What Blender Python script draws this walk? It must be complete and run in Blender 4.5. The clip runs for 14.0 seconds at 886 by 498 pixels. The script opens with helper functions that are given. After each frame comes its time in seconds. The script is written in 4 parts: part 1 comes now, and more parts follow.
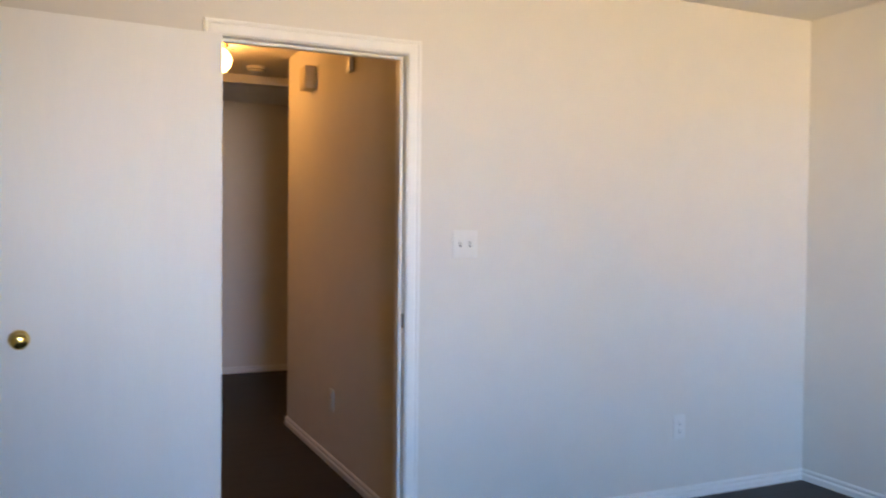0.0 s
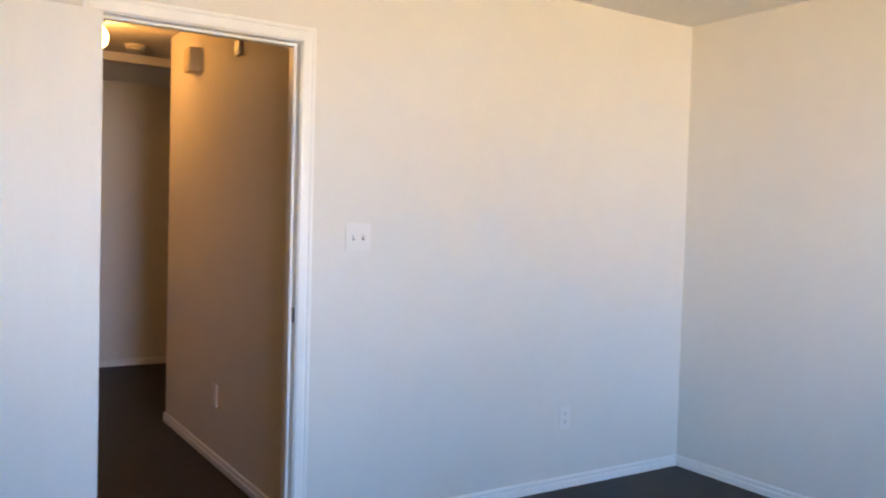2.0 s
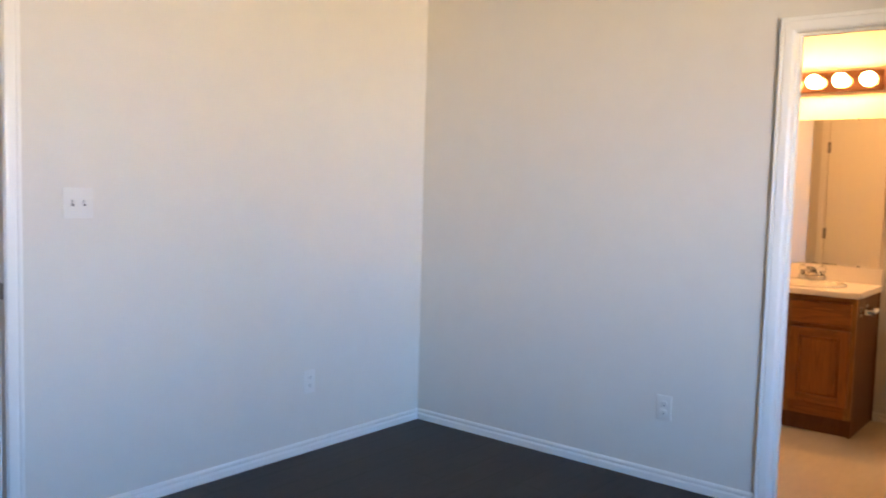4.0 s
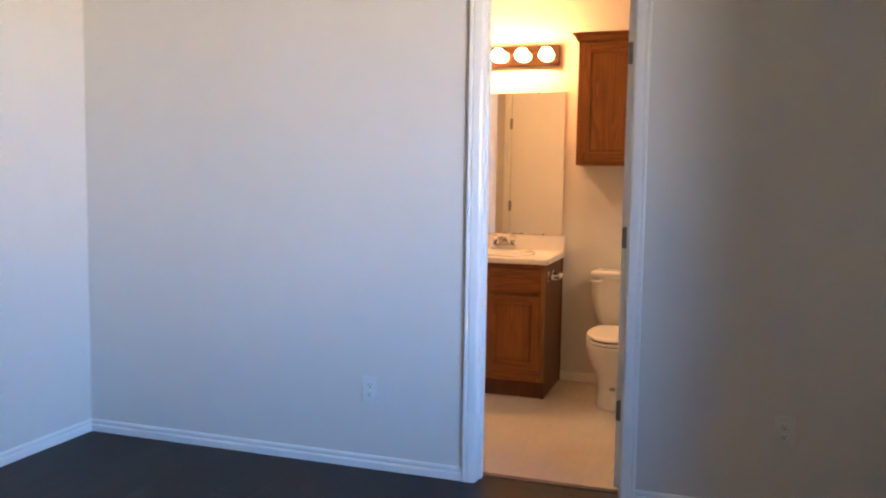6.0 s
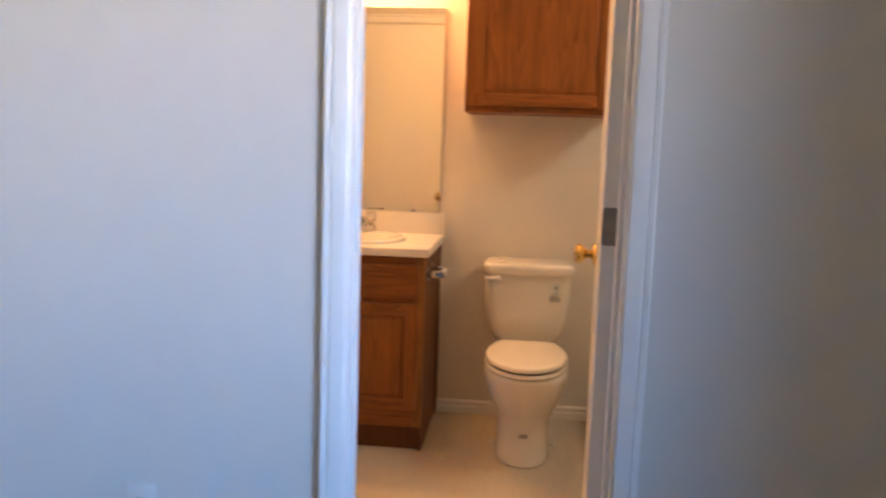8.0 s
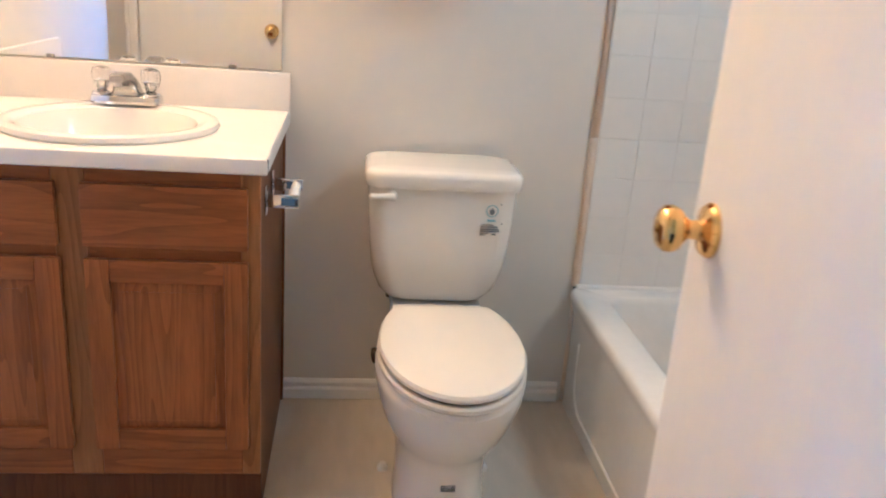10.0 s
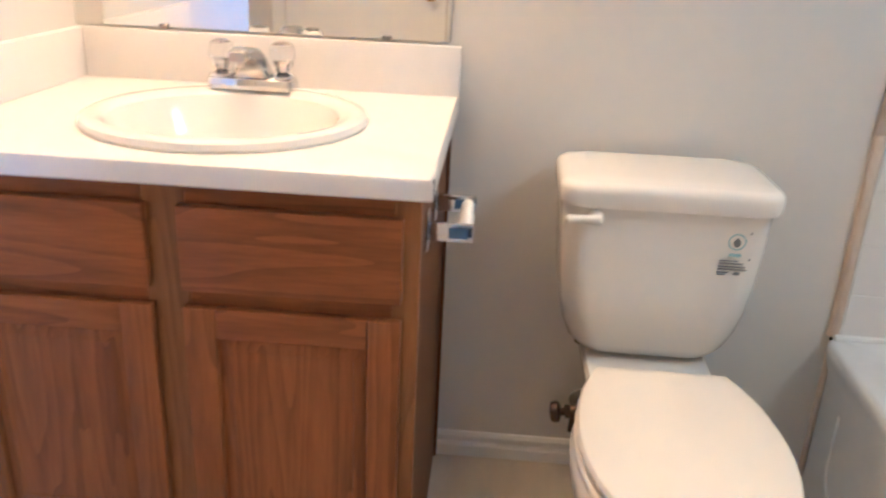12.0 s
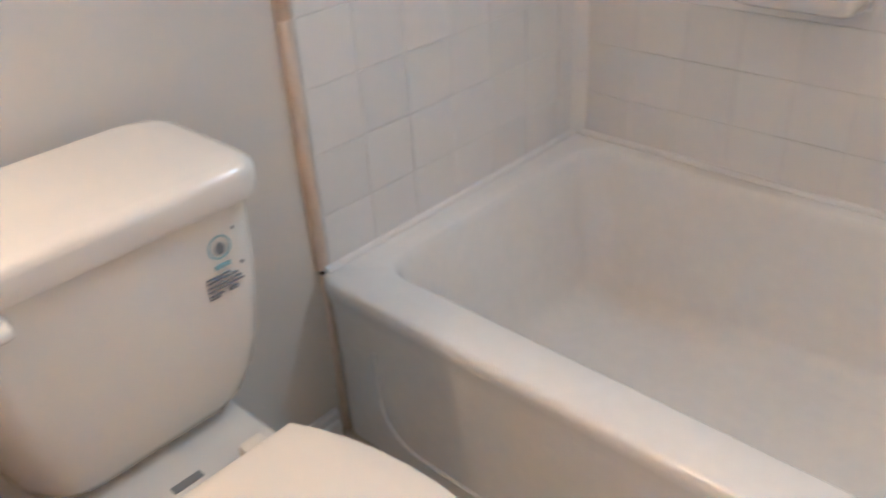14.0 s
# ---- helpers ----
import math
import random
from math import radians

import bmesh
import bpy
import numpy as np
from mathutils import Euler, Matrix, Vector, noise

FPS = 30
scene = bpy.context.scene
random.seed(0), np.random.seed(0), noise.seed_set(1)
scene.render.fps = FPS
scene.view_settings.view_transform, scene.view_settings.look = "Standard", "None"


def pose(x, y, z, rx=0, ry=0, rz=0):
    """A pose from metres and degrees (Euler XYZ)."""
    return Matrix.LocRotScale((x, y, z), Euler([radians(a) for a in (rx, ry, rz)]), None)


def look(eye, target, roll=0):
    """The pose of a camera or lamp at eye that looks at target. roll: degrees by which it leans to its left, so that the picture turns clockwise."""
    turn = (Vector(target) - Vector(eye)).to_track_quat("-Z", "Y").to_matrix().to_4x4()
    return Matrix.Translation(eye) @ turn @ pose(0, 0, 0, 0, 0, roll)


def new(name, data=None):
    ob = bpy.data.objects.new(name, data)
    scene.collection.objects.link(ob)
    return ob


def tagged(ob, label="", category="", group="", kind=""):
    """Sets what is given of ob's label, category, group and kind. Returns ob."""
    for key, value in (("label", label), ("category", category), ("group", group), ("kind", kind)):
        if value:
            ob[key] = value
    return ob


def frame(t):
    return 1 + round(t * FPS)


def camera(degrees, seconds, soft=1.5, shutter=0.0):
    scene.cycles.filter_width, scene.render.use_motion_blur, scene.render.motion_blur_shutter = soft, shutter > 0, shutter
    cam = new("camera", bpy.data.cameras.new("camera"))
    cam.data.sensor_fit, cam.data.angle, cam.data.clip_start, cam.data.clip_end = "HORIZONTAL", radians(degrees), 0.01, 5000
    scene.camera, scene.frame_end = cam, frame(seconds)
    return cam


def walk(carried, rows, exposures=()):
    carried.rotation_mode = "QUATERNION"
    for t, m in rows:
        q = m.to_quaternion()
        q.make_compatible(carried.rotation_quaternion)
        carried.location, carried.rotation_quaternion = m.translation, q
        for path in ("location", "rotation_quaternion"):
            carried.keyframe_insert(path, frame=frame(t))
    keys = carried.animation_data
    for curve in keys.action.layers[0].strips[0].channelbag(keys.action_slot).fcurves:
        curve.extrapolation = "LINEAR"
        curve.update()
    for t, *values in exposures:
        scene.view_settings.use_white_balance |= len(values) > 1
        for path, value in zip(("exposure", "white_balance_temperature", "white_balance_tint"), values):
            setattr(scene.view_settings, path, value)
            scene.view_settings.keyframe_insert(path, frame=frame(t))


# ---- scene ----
cam = camera(56.9, 14.0, soft=2.0, shutter=0.4)
PATH = [
    (0, (-3.577, -3.154, 1.321), (-2.744, -1.336, 1.272), 0.6),
    (0.5, (-3.62, -3.129, 1.351), (-2.896, -1.264, 1.342), 1.1),
    (1, (-3.624, -3.124, 1.346), (-2.846, -1.282, 1.319), 1.4),
    (1.5, (-3.612, -3.105, 1.346), (-2.662, -1.346, 1.298), 1.7),
    (2, (-3.601, -3.1, 1.342), (-2.517, -1.421, 1.27), 1.6),
    (2.5, (-3.591, -3.098, 1.336), (-2.382, -1.507, 1.251), 1.5),
    (3, (-3.589, -3.104, 1.338), (-2.272, -1.602, 1.241), 1.5),
    (3.5, (-3.563, -3.111, 1.331), (-2.127, -1.724, 1.214), 1.4),
    (4, (-3.575, -3.08, 1.358), (-2.03, -1.818, 1.206), 1.6),
    (4.2, (-3.572, -3.085, 1.36), (-1.985, -1.879, 1.201), 1.6),
    (6.3, (-3.12, -2.859, 1.273), (-1.213, -2.282, 1.103), 1.5),
    (6.5, (-3.0, -2.798, 1.263), (-1.086, -2.244, 1.094), 2.0),
    (7, (-2.632, -2.635, 1.248), (-0.682, -2.24, 1.043), 0.7),
    (7.5, (-2.194, -2.511, 1.24), (-0.233, -2.185, 1.015), 3.0),
    (8, (-1.778, -2.401, 1.227), (0.197, -2.203, 0.982), 1.9),
    (8.2, (-1.62, -2.361, 1.236), (0.364, -2.35, 0.977), 1.7),
    (10.3, (-0.041, -2.187, 1.161), (1.833, -2.38, 0.489), 4.1),
    (10.4, (0.012, -2.208, 1.133), (1.891, -2.305, 0.456), 4.4),
    (10.5, (0.053, -2.162, 1.14), (1.926, -2.257, 0.446), 3.6),
    (11, (0.187, -2.113, 1.141), (2.03, -1.985, 0.375), 3.1),
    (11.5, (0.239, -2.09, 1.128), (2.072, -1.904, 0.351), 3.6),
    (12, (0.321, -2.11, 1.139), (2.181, -2.0, 0.411), 2.7),
    (12.5, (0.454, -2.141, 1.123), (2.3, -2.384, 0.393), 3.2),
    (13, (0.686, -2.14, 1.107), (2.299, -2.925, 0.222), 2.7),
    (13.3, (0.777, -2.136, 1.086), (2.31, -3.022, 0.156), 1.0),
    (13.5, (0.835, -2.135, 1.094), (2.318, -3.079, 0.14), -0.7),
    (14, (0.932, -2.139, 1.13), (2.131, -3.358, 0.092), -3.6),
]
EXPOSURES = [(0.0, -0.16, 6500, 8), (0.6, 0.0, 6450, 8), (3.0, 0.03, 6450, 8), (4.2, -0.12, 6400, 9), (6.4, -0.08, 5550, 10), (8.2, 0.0, 5700, 9), (10.2, 0.57, 3600, -3), (11.8, 0.62, 3620, -3), (13.2, 0.38, 3520, -2), (14.0, 0.40, 3600, -1)]
walk(cam, [(t, look(eye, target, roll)) for t, eye, target, roll in PATH], EXPOSURES)
SKY_W, GROUND_W, BATH_W = 20.5, 25.5, 6.5    # watts of the bedroom window's lights and of the added tub light
BULB_C, BULB_W, HALL_W = (1.0, 0.46, 0.14), 185.0, 36.0
LEAF_A, LEAF_B, HEADZ = 4.5, -4.0, 2.38      # door angles, header's underside
HLX, HLY, HEND = -2.77, 1.98, 2.22

# ---- world, sun, daylight, exposure ----
world = bpy.data.worlds.new("world")
scene.world = world
world.use_nodes = True
wn, wl = world.node_tree.nodes, world.node_tree.links
sky = wn.new("ShaderNodeTexSky")
sky.sky_type, sky.sun_disc = "NISHITA", False
sky.sun_elevation, sky.sun_rotation = radians(40), radians(20)
wl.new(sky.outputs[0], wn["Background"].inputs[0])
wn["Background"].inputs[1].default_value = 0.1


def lamp(name, kind, m, energy, colour, **more):
    d = bpy.data.lights.new(name, kind)
    d.energy, d.color = energy, colour
    if kind == "AREA":
        d.shape, d.size, d.size_y, d.spread = "RECTANGLE", more["w"], more["h"], radians(more["spread"])
    if kind == "SUN":
        d.angle = radians(0.5)
    if kind == "POINT":
        d.shadow_soft_size = more["r"]
    ob = new(name, d)
    ob.matrix_world = m
    return ob


SOUTH, WEST, H = -5.6, -4.75, 2.44
WX0, WX1, WZ0, WZ1 = -3.65, -2.00, 0.95, 2.1
lamp("sun", "SUN", look((4, 12, 10), (0, 0, 0)), 3.0, (1, 0.95, 0.86))
# sky light and light bounced off the sunlit ground, both entering by the bedroom window
wc = ((WX0 + WX1) / 2, SOUTH - 0.03, (WZ0 + WZ1) / 2)
for az, ks, kg in ((2, 0.60, 0.50), (24, 0.48, 0.46), (40, 0.54, 0.36)):
    for name, el, w, colour, h, dy in (("window_sky_light", -8, SKY_W * ks, (0.22, 0.50, 1.0), 1.1, 0.0), ("window_ground_light", 7, GROUND_W * kg, (1.0, 0.71, 0.35), 0.9, 0.02)):
        e = (wc[0], wc[1] + dy + az * 0.0004, wc[2])
        lamp(name, "AREA", look(e, (e[0] + math.sin(radians(az)), e[1] + math.cos(radians(az)), e[2] + math.tan(radians(el)))), w, colour, w=1.5, h=h, spread=42)

# fill light added over the tub, at an unseen, made-up window
lamp("added_tub_light", "AREA", look((1.05, -3.62, 2.13), (1.12, -3.0, 1.55)), BATH_W, (1.0, 0.80, 0.53), w=0.55, h=0.34, spread=140)

# ---- materials ----


def material(name, base, rough=0.5, metal=0.0, spec=0.5, vary=0.0, scale=8.0, bump=0.0, bump_scale=200.0, stretch=(1, 1, 1), dark=None, rand=0.0,
             transmission=0.0, coat=0.0, emit=None, glow=0.0, rough_vary=0.0):
    m = bpy.data.materials.new(name)
    m.use_nodes = True
    n, l = m.node_tree.nodes, m.node_tree.links
    p = n["Principled BSDF"]
    p.inputs["Base Color"].default_value = (*base, 1)
    p.inputs["Roughness"].default_value, p.inputs["Metallic"].default_value = rough, metal
    p.inputs["Specular IOR Level"].default_value, p.inputs["Transmission Weight"].default_value = spec, transmission
    p.inputs["Coat Weight"].default_value = coat
    if emit:
        p.inputs["Emission Color"].default_value, p.inputs["Emission Strength"].default_value = (*emit, 1), glow
    if not (vary or bump or rand):
        return m
    co = n.new("ShaderNodeTexCoord")
    mp = n.new("ShaderNodeMapping")
    mp.inputs["Scale"].default_value = stretch
    l.new(co.outputs["Object"], mp.inputs["Vector"])
    src = mp.outputs["Vector"]
    info = None
    if rand:
        info = n.new("ShaderNodeObjectInfo")
        add = n.new("ShaderNodeVectorMath")
        add.operation = "MULTIPLY_ADD"
        l.new(info.outputs["Random"], add.inputs[0])
        add.inputs[1].default_value = (13.7, 7.3, 21.1)
        l.new(src, add.inputs[2])
        src = add.outputs[0]
    if vary:
        t1, t2 = n.new("ShaderNodeTexNoise"), n.new("ShaderNodeTexNoise")
        t1.inputs["Scale"].default_value, t1.inputs["Detail"].default_value = scale, 6
        t2.inputs["Scale"].default_value, t2.inputs["Detail"].default_value = scale * 6.3, 4
        l.new(src, t1.inputs["Vector"])
        l.new(src, t2.inputs["Vector"])
        mix = n.new("ShaderNodeMath")
        mix.operation = "MULTIPLY_ADD"
        mix.inputs[1].default_value = 0.45
        l.new(t2.outputs["Fac"], mix.inputs[0])
        half = n.new("ShaderNodeMath")
        half.operation = "MULTIPLY"
        half.inputs[1].default_value = 0.55
        l.new(t1.outputs["Fac"], half.inputs[0])
        l.new(half.outputs[0], mix.inputs[2])
        ramp = n.new("ShaderNodeValToRGB")
        d = dark or tuple(c * (1 - vary) for c in base)
        ramp.color_ramp.elements[0].position, ramp.color_ramp.elements[0].color = 0.36, (*d, 1)
        ramp.color_ramp.elements[1].position, ramp.color_ramp.elements[1].color = 0.64, (*base, 1)
        l.new(mix.outputs[0], ramp.inputs[0])
        out = ramp.outputs[0]
        if rand:
            hsv = n.new("ShaderNodeHueSaturation")
            val = n.new("ShaderNodeMapRange")
            val.inputs[3].default_value, val.inputs[4].default_value = 1 - rand, 1 + rand
            l.new(info.outputs["Random"], val.inputs[0])
            l.new(val.outputs[0], hsv.inputs["Value"])
            l.new(out, hsv.inputs["Color"])
            out = hsv.outputs[0]
        l.new(out, p.inputs["Base Color"])
        if rough_vary:
            rr = n.new("ShaderNodeMapRange")
            rr.inputs[3].default_value, rr.inputs[4].default_value = rough - rough_vary, rough + rough_vary
            l.new(t1.outputs["Fac"], rr.inputs[0])
            l.new(rr.outputs[0], p.inputs["Roughness"])
    if bump:
        tb = n.new("ShaderNodeTexNoise")
        tb.inputs["Scale"].default_value, tb.inputs["Detail"].default_value = bump_scale, 3
        l.new(src, tb.inputs["Vector"])
        b = n.new("ShaderNodeBump")
        b.inputs["Strength"].default_value, b.inputs["Distance"].default_value = bump, 0.002
        l.new(tb.outputs["Fac"], b.inputs["Height"])
        l.new(b.outputs[0], p.inputs["Normal"])
    return m


PAINT = material("wall paint", (0.73, 0.69, 0.625), 0.62, spec=0.35, vary=0.035, scale=1.3, bump=0.10, bump_scale=120)
CEIL = material("ceiling paint", (0.83, 0.80, 0.75), 0.8, spec=0.2, vary=0.03, scale=2, bump=0.7, bump_scale=60)
TRIM = material("trim enamel", (0.86, 0.84, 0.80), 0.33, vary=0.03, scale=5, bump=0.06, bump_scale=40)
DOORW = material("door enamel", (0.87, 0.85, 0.80), 0.40, vary=0.025, scale=3, bump=0.22, bump_scale=7, stretch=(6, 6, 0.7))
PLANK = material("dark laminate", (0.028, 0.022, 0.019), 0.5, spec=0.3, vary=0.35, scale=5, bump=0.12, bump_scale=50, stretch=(0.8, 7, 7), rand=0.08)
SUB = material("joint", (0.012, 0.010, 0.009), 0.9)
VINYL = material("sheet vinyl", (0.62, 0.55, 0.45), 0.36, vary=0.13, rough_vary=0.08, scale=2.4, bump=0.06, bump_scale=60, stretch=(0.6, 2.2, 1))


def oak(name, base, dark, along, rough=0.45):
    """Stained oak: cathedral figure from the level lines of a stretched noise, fine pores along the grain."""
    m = material(name, base, rough, spec=0.3)
    n, l = m.node_tree.nodes, m.node_tree.links
    p = n["Principled BSDF"]
    co, info, mp = n.new("ShaderNodeTexCoord"), n.new("ShaderNodeObjectInfo"), n.new("ShaderNodeMapping")
    mp.inputs["Scale"].default_value = tuple(0.085 if a == along else 1.0 for a in "xyz")
    add = n.new("ShaderNodeVectorMath")
    add.operation = "MULTIPLY_ADD"
    l.new(co.outputs["Object"], mp.inputs["Vector"])
    l.new(info.outputs["Random"], add.inputs[0])
    add.inputs[1].default_value = (3.7, 5.3, 4.1)
    l.new(mp.outputs["Vector"], add.inputs[2])
    figure, pores, tone = n.new("ShaderNodeTexNoise"), n.new("ShaderNodeTexNoise"), n.new("ShaderNodeTexNoise")
    for t, sc, de in ((figure, 8.5, 2.0), (pores, 190, 3), (tone, 22, 2)):
        t.inputs["Scale"].default_value, t.inputs["Detail"].default_value = sc, de
        l.new(add.outputs[0], t.inputs["Vector"])

    def calc(op, a, b, c=None):
        q = n.new("ShaderNodeMath")
        q.operation = op
        for k, v in enumerate((a, b, c)):
            if v is None:
                continue
            if isinstance(v, (int, float)):
                q.inputs[k].default_value = v
            else:
                l.new(v, q.inputs[k])
        return q.outputs[0]
    rings = calc("FRACT", calc("MULTIPLY", figure.outputs["Fac"], 13.0), None)
    rings = calc("POWER", rings, 1.7)
    f = calc("MULTIPLY_ADD", rings, 0.26, calc("MULTIPLY", pores.outputs["Fac"], 0.50))
    f = calc("MULTIPLY_ADD", tone.outputs["Fac"], 0.35, f)
    ramp = n.new("ShaderNodeValToRGB")
    ramp.color_ramp.elements[0].position, ramp.color_ramp.elements[0].color = 0.30, (*base, 1)
    ramp.color_ramp.elements[1].position, ramp.color_ramp.elements[1].color = 0.92, (*dark, 1)
    l.new(f, ramp.inputs[0])
    l.new(ramp.outputs[0], p.inputs["Base Color"])
    b = n.new("ShaderNodeBump")
    b.inputs["Strength"].default_value, b.inputs["Distance"].default_value = 0.25, 0.001
    b.invert = True
    l.new(f, b.inputs["Height"])
    l.new(b.outputs[0], p.inputs["Normal"])
    return m


OAKV = oak("oak upright", (0.315, 0.110, 0.018), (0.122, 0.038, 0.006), "z")
OAKH = oak("oak lengthwise", (0.305, 0.105, 0.017), (0.118, 0.036, 0.006), "y")
OAKS = oak("oak face frame", (0.31, 0.140, 0.036), (0.15, 0.060, 0.014), "z")
# darker copy of the oak: shade on sides and toe put into the colour
OAKD = oak("oak shaded sides and toe", (0.150, 0.054, 0.014), (0.068, 0.022, 0.006), "z", 0.5)
LAMI = material("counter laminate", (0.80, 0.755, 0.70), 0.3, vary=0.03, scale=30, bump=0.03, bump_scale=200)
CHINA = material("vitreous china", (0.80, 0.765, 0.70), 0.12, vary=0.015, scale=3, coat=0.4)
SEATM = material("toilet seat enamel", (0.80, 0.745, 0.655), 0.25, vary=0.015, scale=3)
TUBM = material("tub enamel", (0.87, 0.85, 0.815), 0.24, vary=0.05, scale=6, bump=0.02, bump_scale=20)
TILE = material("glazed tile", (0.81, 0.79, 0.755), 0.2, vary=0.03, scale=6, bump=0.05, bump_scale=14, rand=0.014)
GROUT = material("grout", (0.81, 0.79, 0.75), 0.9, vary=0.12, scale=9, bump=0.3, bump_scale=150)
CAULK = material("old caulk", (0.76, 0.65, 0.53), 0.6, vary=0.3, dark=(0.60, 0.47, 0.34), scale=7, stretch=(1, 1, 0.5), bump=0.4, bump_scale=60)
DARKGAP = material("dark gap", (0.02, 0.015, 0.012), 0.9)
CHROME = material("chrome", (0.72, 0.72, 0.73), 0.09, metal=1.0)
SATIN = material("satin chrome", (0.55, 0.53, 0.50), 0.27, metal=1.0, vary=0.12, scale=30)
BRASS = material("polished brass", (0.80, 0.56, 0.17), 0.13, metal=1.0)
STEEL = material("dull steel", (0.34, 0.33, 0.32), 0.38, metal=1.0, vary=0.3, scale=40)
BRONZE = material("tarnished valve metal", (0.13, 0.095, 0.07), 0.35, metal=1.0, vary=0.4, scale=30)
FIXT = material("coppery light bar", (0.42, 0.24, 0.15), 0.16, metal=1.0, vary=0.1, scale=10)
MIRROR = material("mirror glass", (0.88, 0.89, 0.87), 0.01, metal=1.0)
GLASS = material("clear acrylic", (0.96, 0.96, 0.97), 0.03, transmission=1.0)
PANE = material("window glass", (1, 1, 1), 0.0, transmission=1.0)
PLAST = material("white plastic", (0.76, 0.735, 0.69), 0.3, vary=0.02, scale=20)
SLOT = material("dark slot", (0.03, 0.03, 0.03), 0.6)
# blue reflection on the paper holder, held in a tinted metal
BLUE = material("blue glint", (0.20, 0.31, 0.52), 0.2, metal=0.7)
INK = material("dark ink", (0.20, 0.21, 0.22), 0.6)
TEAL = material("teal ink", (0.30, 0.47, 0.52), 0.6)
CHIME = material("chime plastic", (0.62, 0.52, 0.38), 0.5, vary=0.08, scale=12)
BULB = material("lit bulb", (1, 1, 1), 0.3, emit=BULB_C, glow=BULB_W)
HALLB = material("lit hall globe", (1, 1, 1), 0.3, emit=(1.0, 0.45, 0.11), glow=HALL_W)
GROUNDM = material("dry ground", (0.42, 0.33, 0.22), 0.9, vary=0.3, scale=0.4, bump=0.4, bump_scale=8)
RUBBER = material("dark reducer", (0.05, 0.035, 0.028), 0.5, vary=0.2, scale=20)

# ---- building helpers ----


def mesh(name, bm, mat, smooth=False):
    me = bpy.data.meshes.new(name)
    bmesh.ops.recalc_face_normals(bm, faces=bm.faces)
    bm.to_mesh(me)
    bm.free()
    me.materials.append(mat)
    if smooth:
        me.shade_smooth()
        me.set_sharp_from_angle(angle=radians(38))
    return me


def part(name, bm, mat, parent, label="", smooth=True):
    """One mesh under a thing or part; its coordinates are those of the parent's top thing."""
    ob = new(name, mesh(name, bm, mat, smooth))
    ob.parent = parent
    return tagged(ob, label)


def thing(name, label="", category="", group="", kind="", m=None):
    ob = new(name)
    ob.empty_display_size = 0.1
    if m is not None:
        ob.matrix_world = m
    return tagged(ob, label, category, group, kind)


def solid(name, bm, mat, kind="structure", smooth=False, label="", category=""):
    return tagged(new(name, mesh(name, bm, mat, smooth)), label, category, kind=kind)


def bx(bm, x0, x1, y0, y1, z0, z1, bevel=0.0, seg=2):
    g = bmesh.ops.create_cube(bm, size=1)["verts"]
    for v in g:
        v.co = ((x0 + x1) / 2 + v.co.x * (x1 - x0), (y0 + y1) / 2 + v.co.y * (y1 - y0), (z0 + z1) / 2 + v.co.z * (z1 - z0))
    if bevel:
        es = list({e for v in g for e in v.link_edges})
        bmesh.ops.bevel(bm, geom=es, offset=bevel, segments=seg, profile=0.6, affect="EDGES")
    return bm


def box(*a, **k):
    return bx(bmesh.new(), *a, **k)


def loft(bm, rings, cap0=True, cap1=True):
    rows = [[bm.verts.new(p) for p in r] for r in rings]
    n = len(rows[0])
    for a, b in zip(rows, rows[1:]):
        for i in range(n):
            bm.faces.new((a[i], a[(i + 1) % n], b[(i + 1) % n], b[i]))
    if cap0:
        bm.faces.new(rows[0])
    if cap1:
        bm.faces.new(rows[-1])
    return bm


def lathe(bm, profile, m, seg=24):
    """profile: (radius, along z), turned round z, then placed by m."""
    return loft(bm, [[m @ Vector((r * math.cos(2 * math.pi * i / seg), r * math.sin(2 * math.pi * i / seg), z)) for i in range(seg)] for r, z in profile])


def tube(bm, pts, r, seg=10):
    pts = [Vector(p) for p in pts]
    rings = []
    for i, p in enumerate(pts):
        d = (pts[min(i + 1, len(pts) - 1)] - pts[max(i - 1, 0)]).normalized()
        q = d.to_track_quat("Z", "Y")
        rings.append([p + q @ Vector((r * math.cos(2 * math.pi * k / seg), r * math.sin(2 * math.pi * k / seg), 0)) for k in range(seg)])
    return loft(bm, rings)


def rrect(cx, cy, hx, hy, r, z, n=7):
    """A rounded rectangle at height z."""
    out = []
    for sx, sy, a0 in ((1, 1, 0), (-1, 1, 90), (-1, -1, 180), (1, -1, 270)):
        for k in range(n):
            a = radians(a0 + 90 * k / (n - 1))
            out.append((cx + sx * (hx - r) + r * math.cos(a), cy + sy * (hy - r) + r * math.sin(a), z))
    return out


def egg(front, mid, back, cy, w, z, cut=9.0, n=40, power=2.0):
    """A bowl outline: front towards -x; cut: the back edge is straight there."""
    out = []
    for k in range(n):
        a = 2 * math.pi * k / n
        c, s = math.cos(a), math.sin(a)
        c, s = math.copysign(abs(c) ** (2 / power), c), math.copysign(abs(s) ** (2 / power), s)
        out.append((min(mid + (back - mid if c > 0 else mid - front) * c, cut), cy + w * s, z))
    return out


# planes of the walls: s along the wall, v out of it, z up
def on_north(s, v, z): return (s, -v, z)
def on_hallside(s, v, z): return (s, 0.12 + v, z)
def on_east(s, v, z): return (-v, s, z)
def on_bathside(s, v, z): return (0.115 + v, s, z)
def on_back(s, v, z): return (XB - v, s, z)
def on_left(s, v, z): return (s, YL - v, z)
def on_hall(s, v, z): return (XH - v, s, z)
def on_far(s, v, z): return (s, 4.3 - v, z)
def on_west(s, v, z): return (WEST + v, s, z)
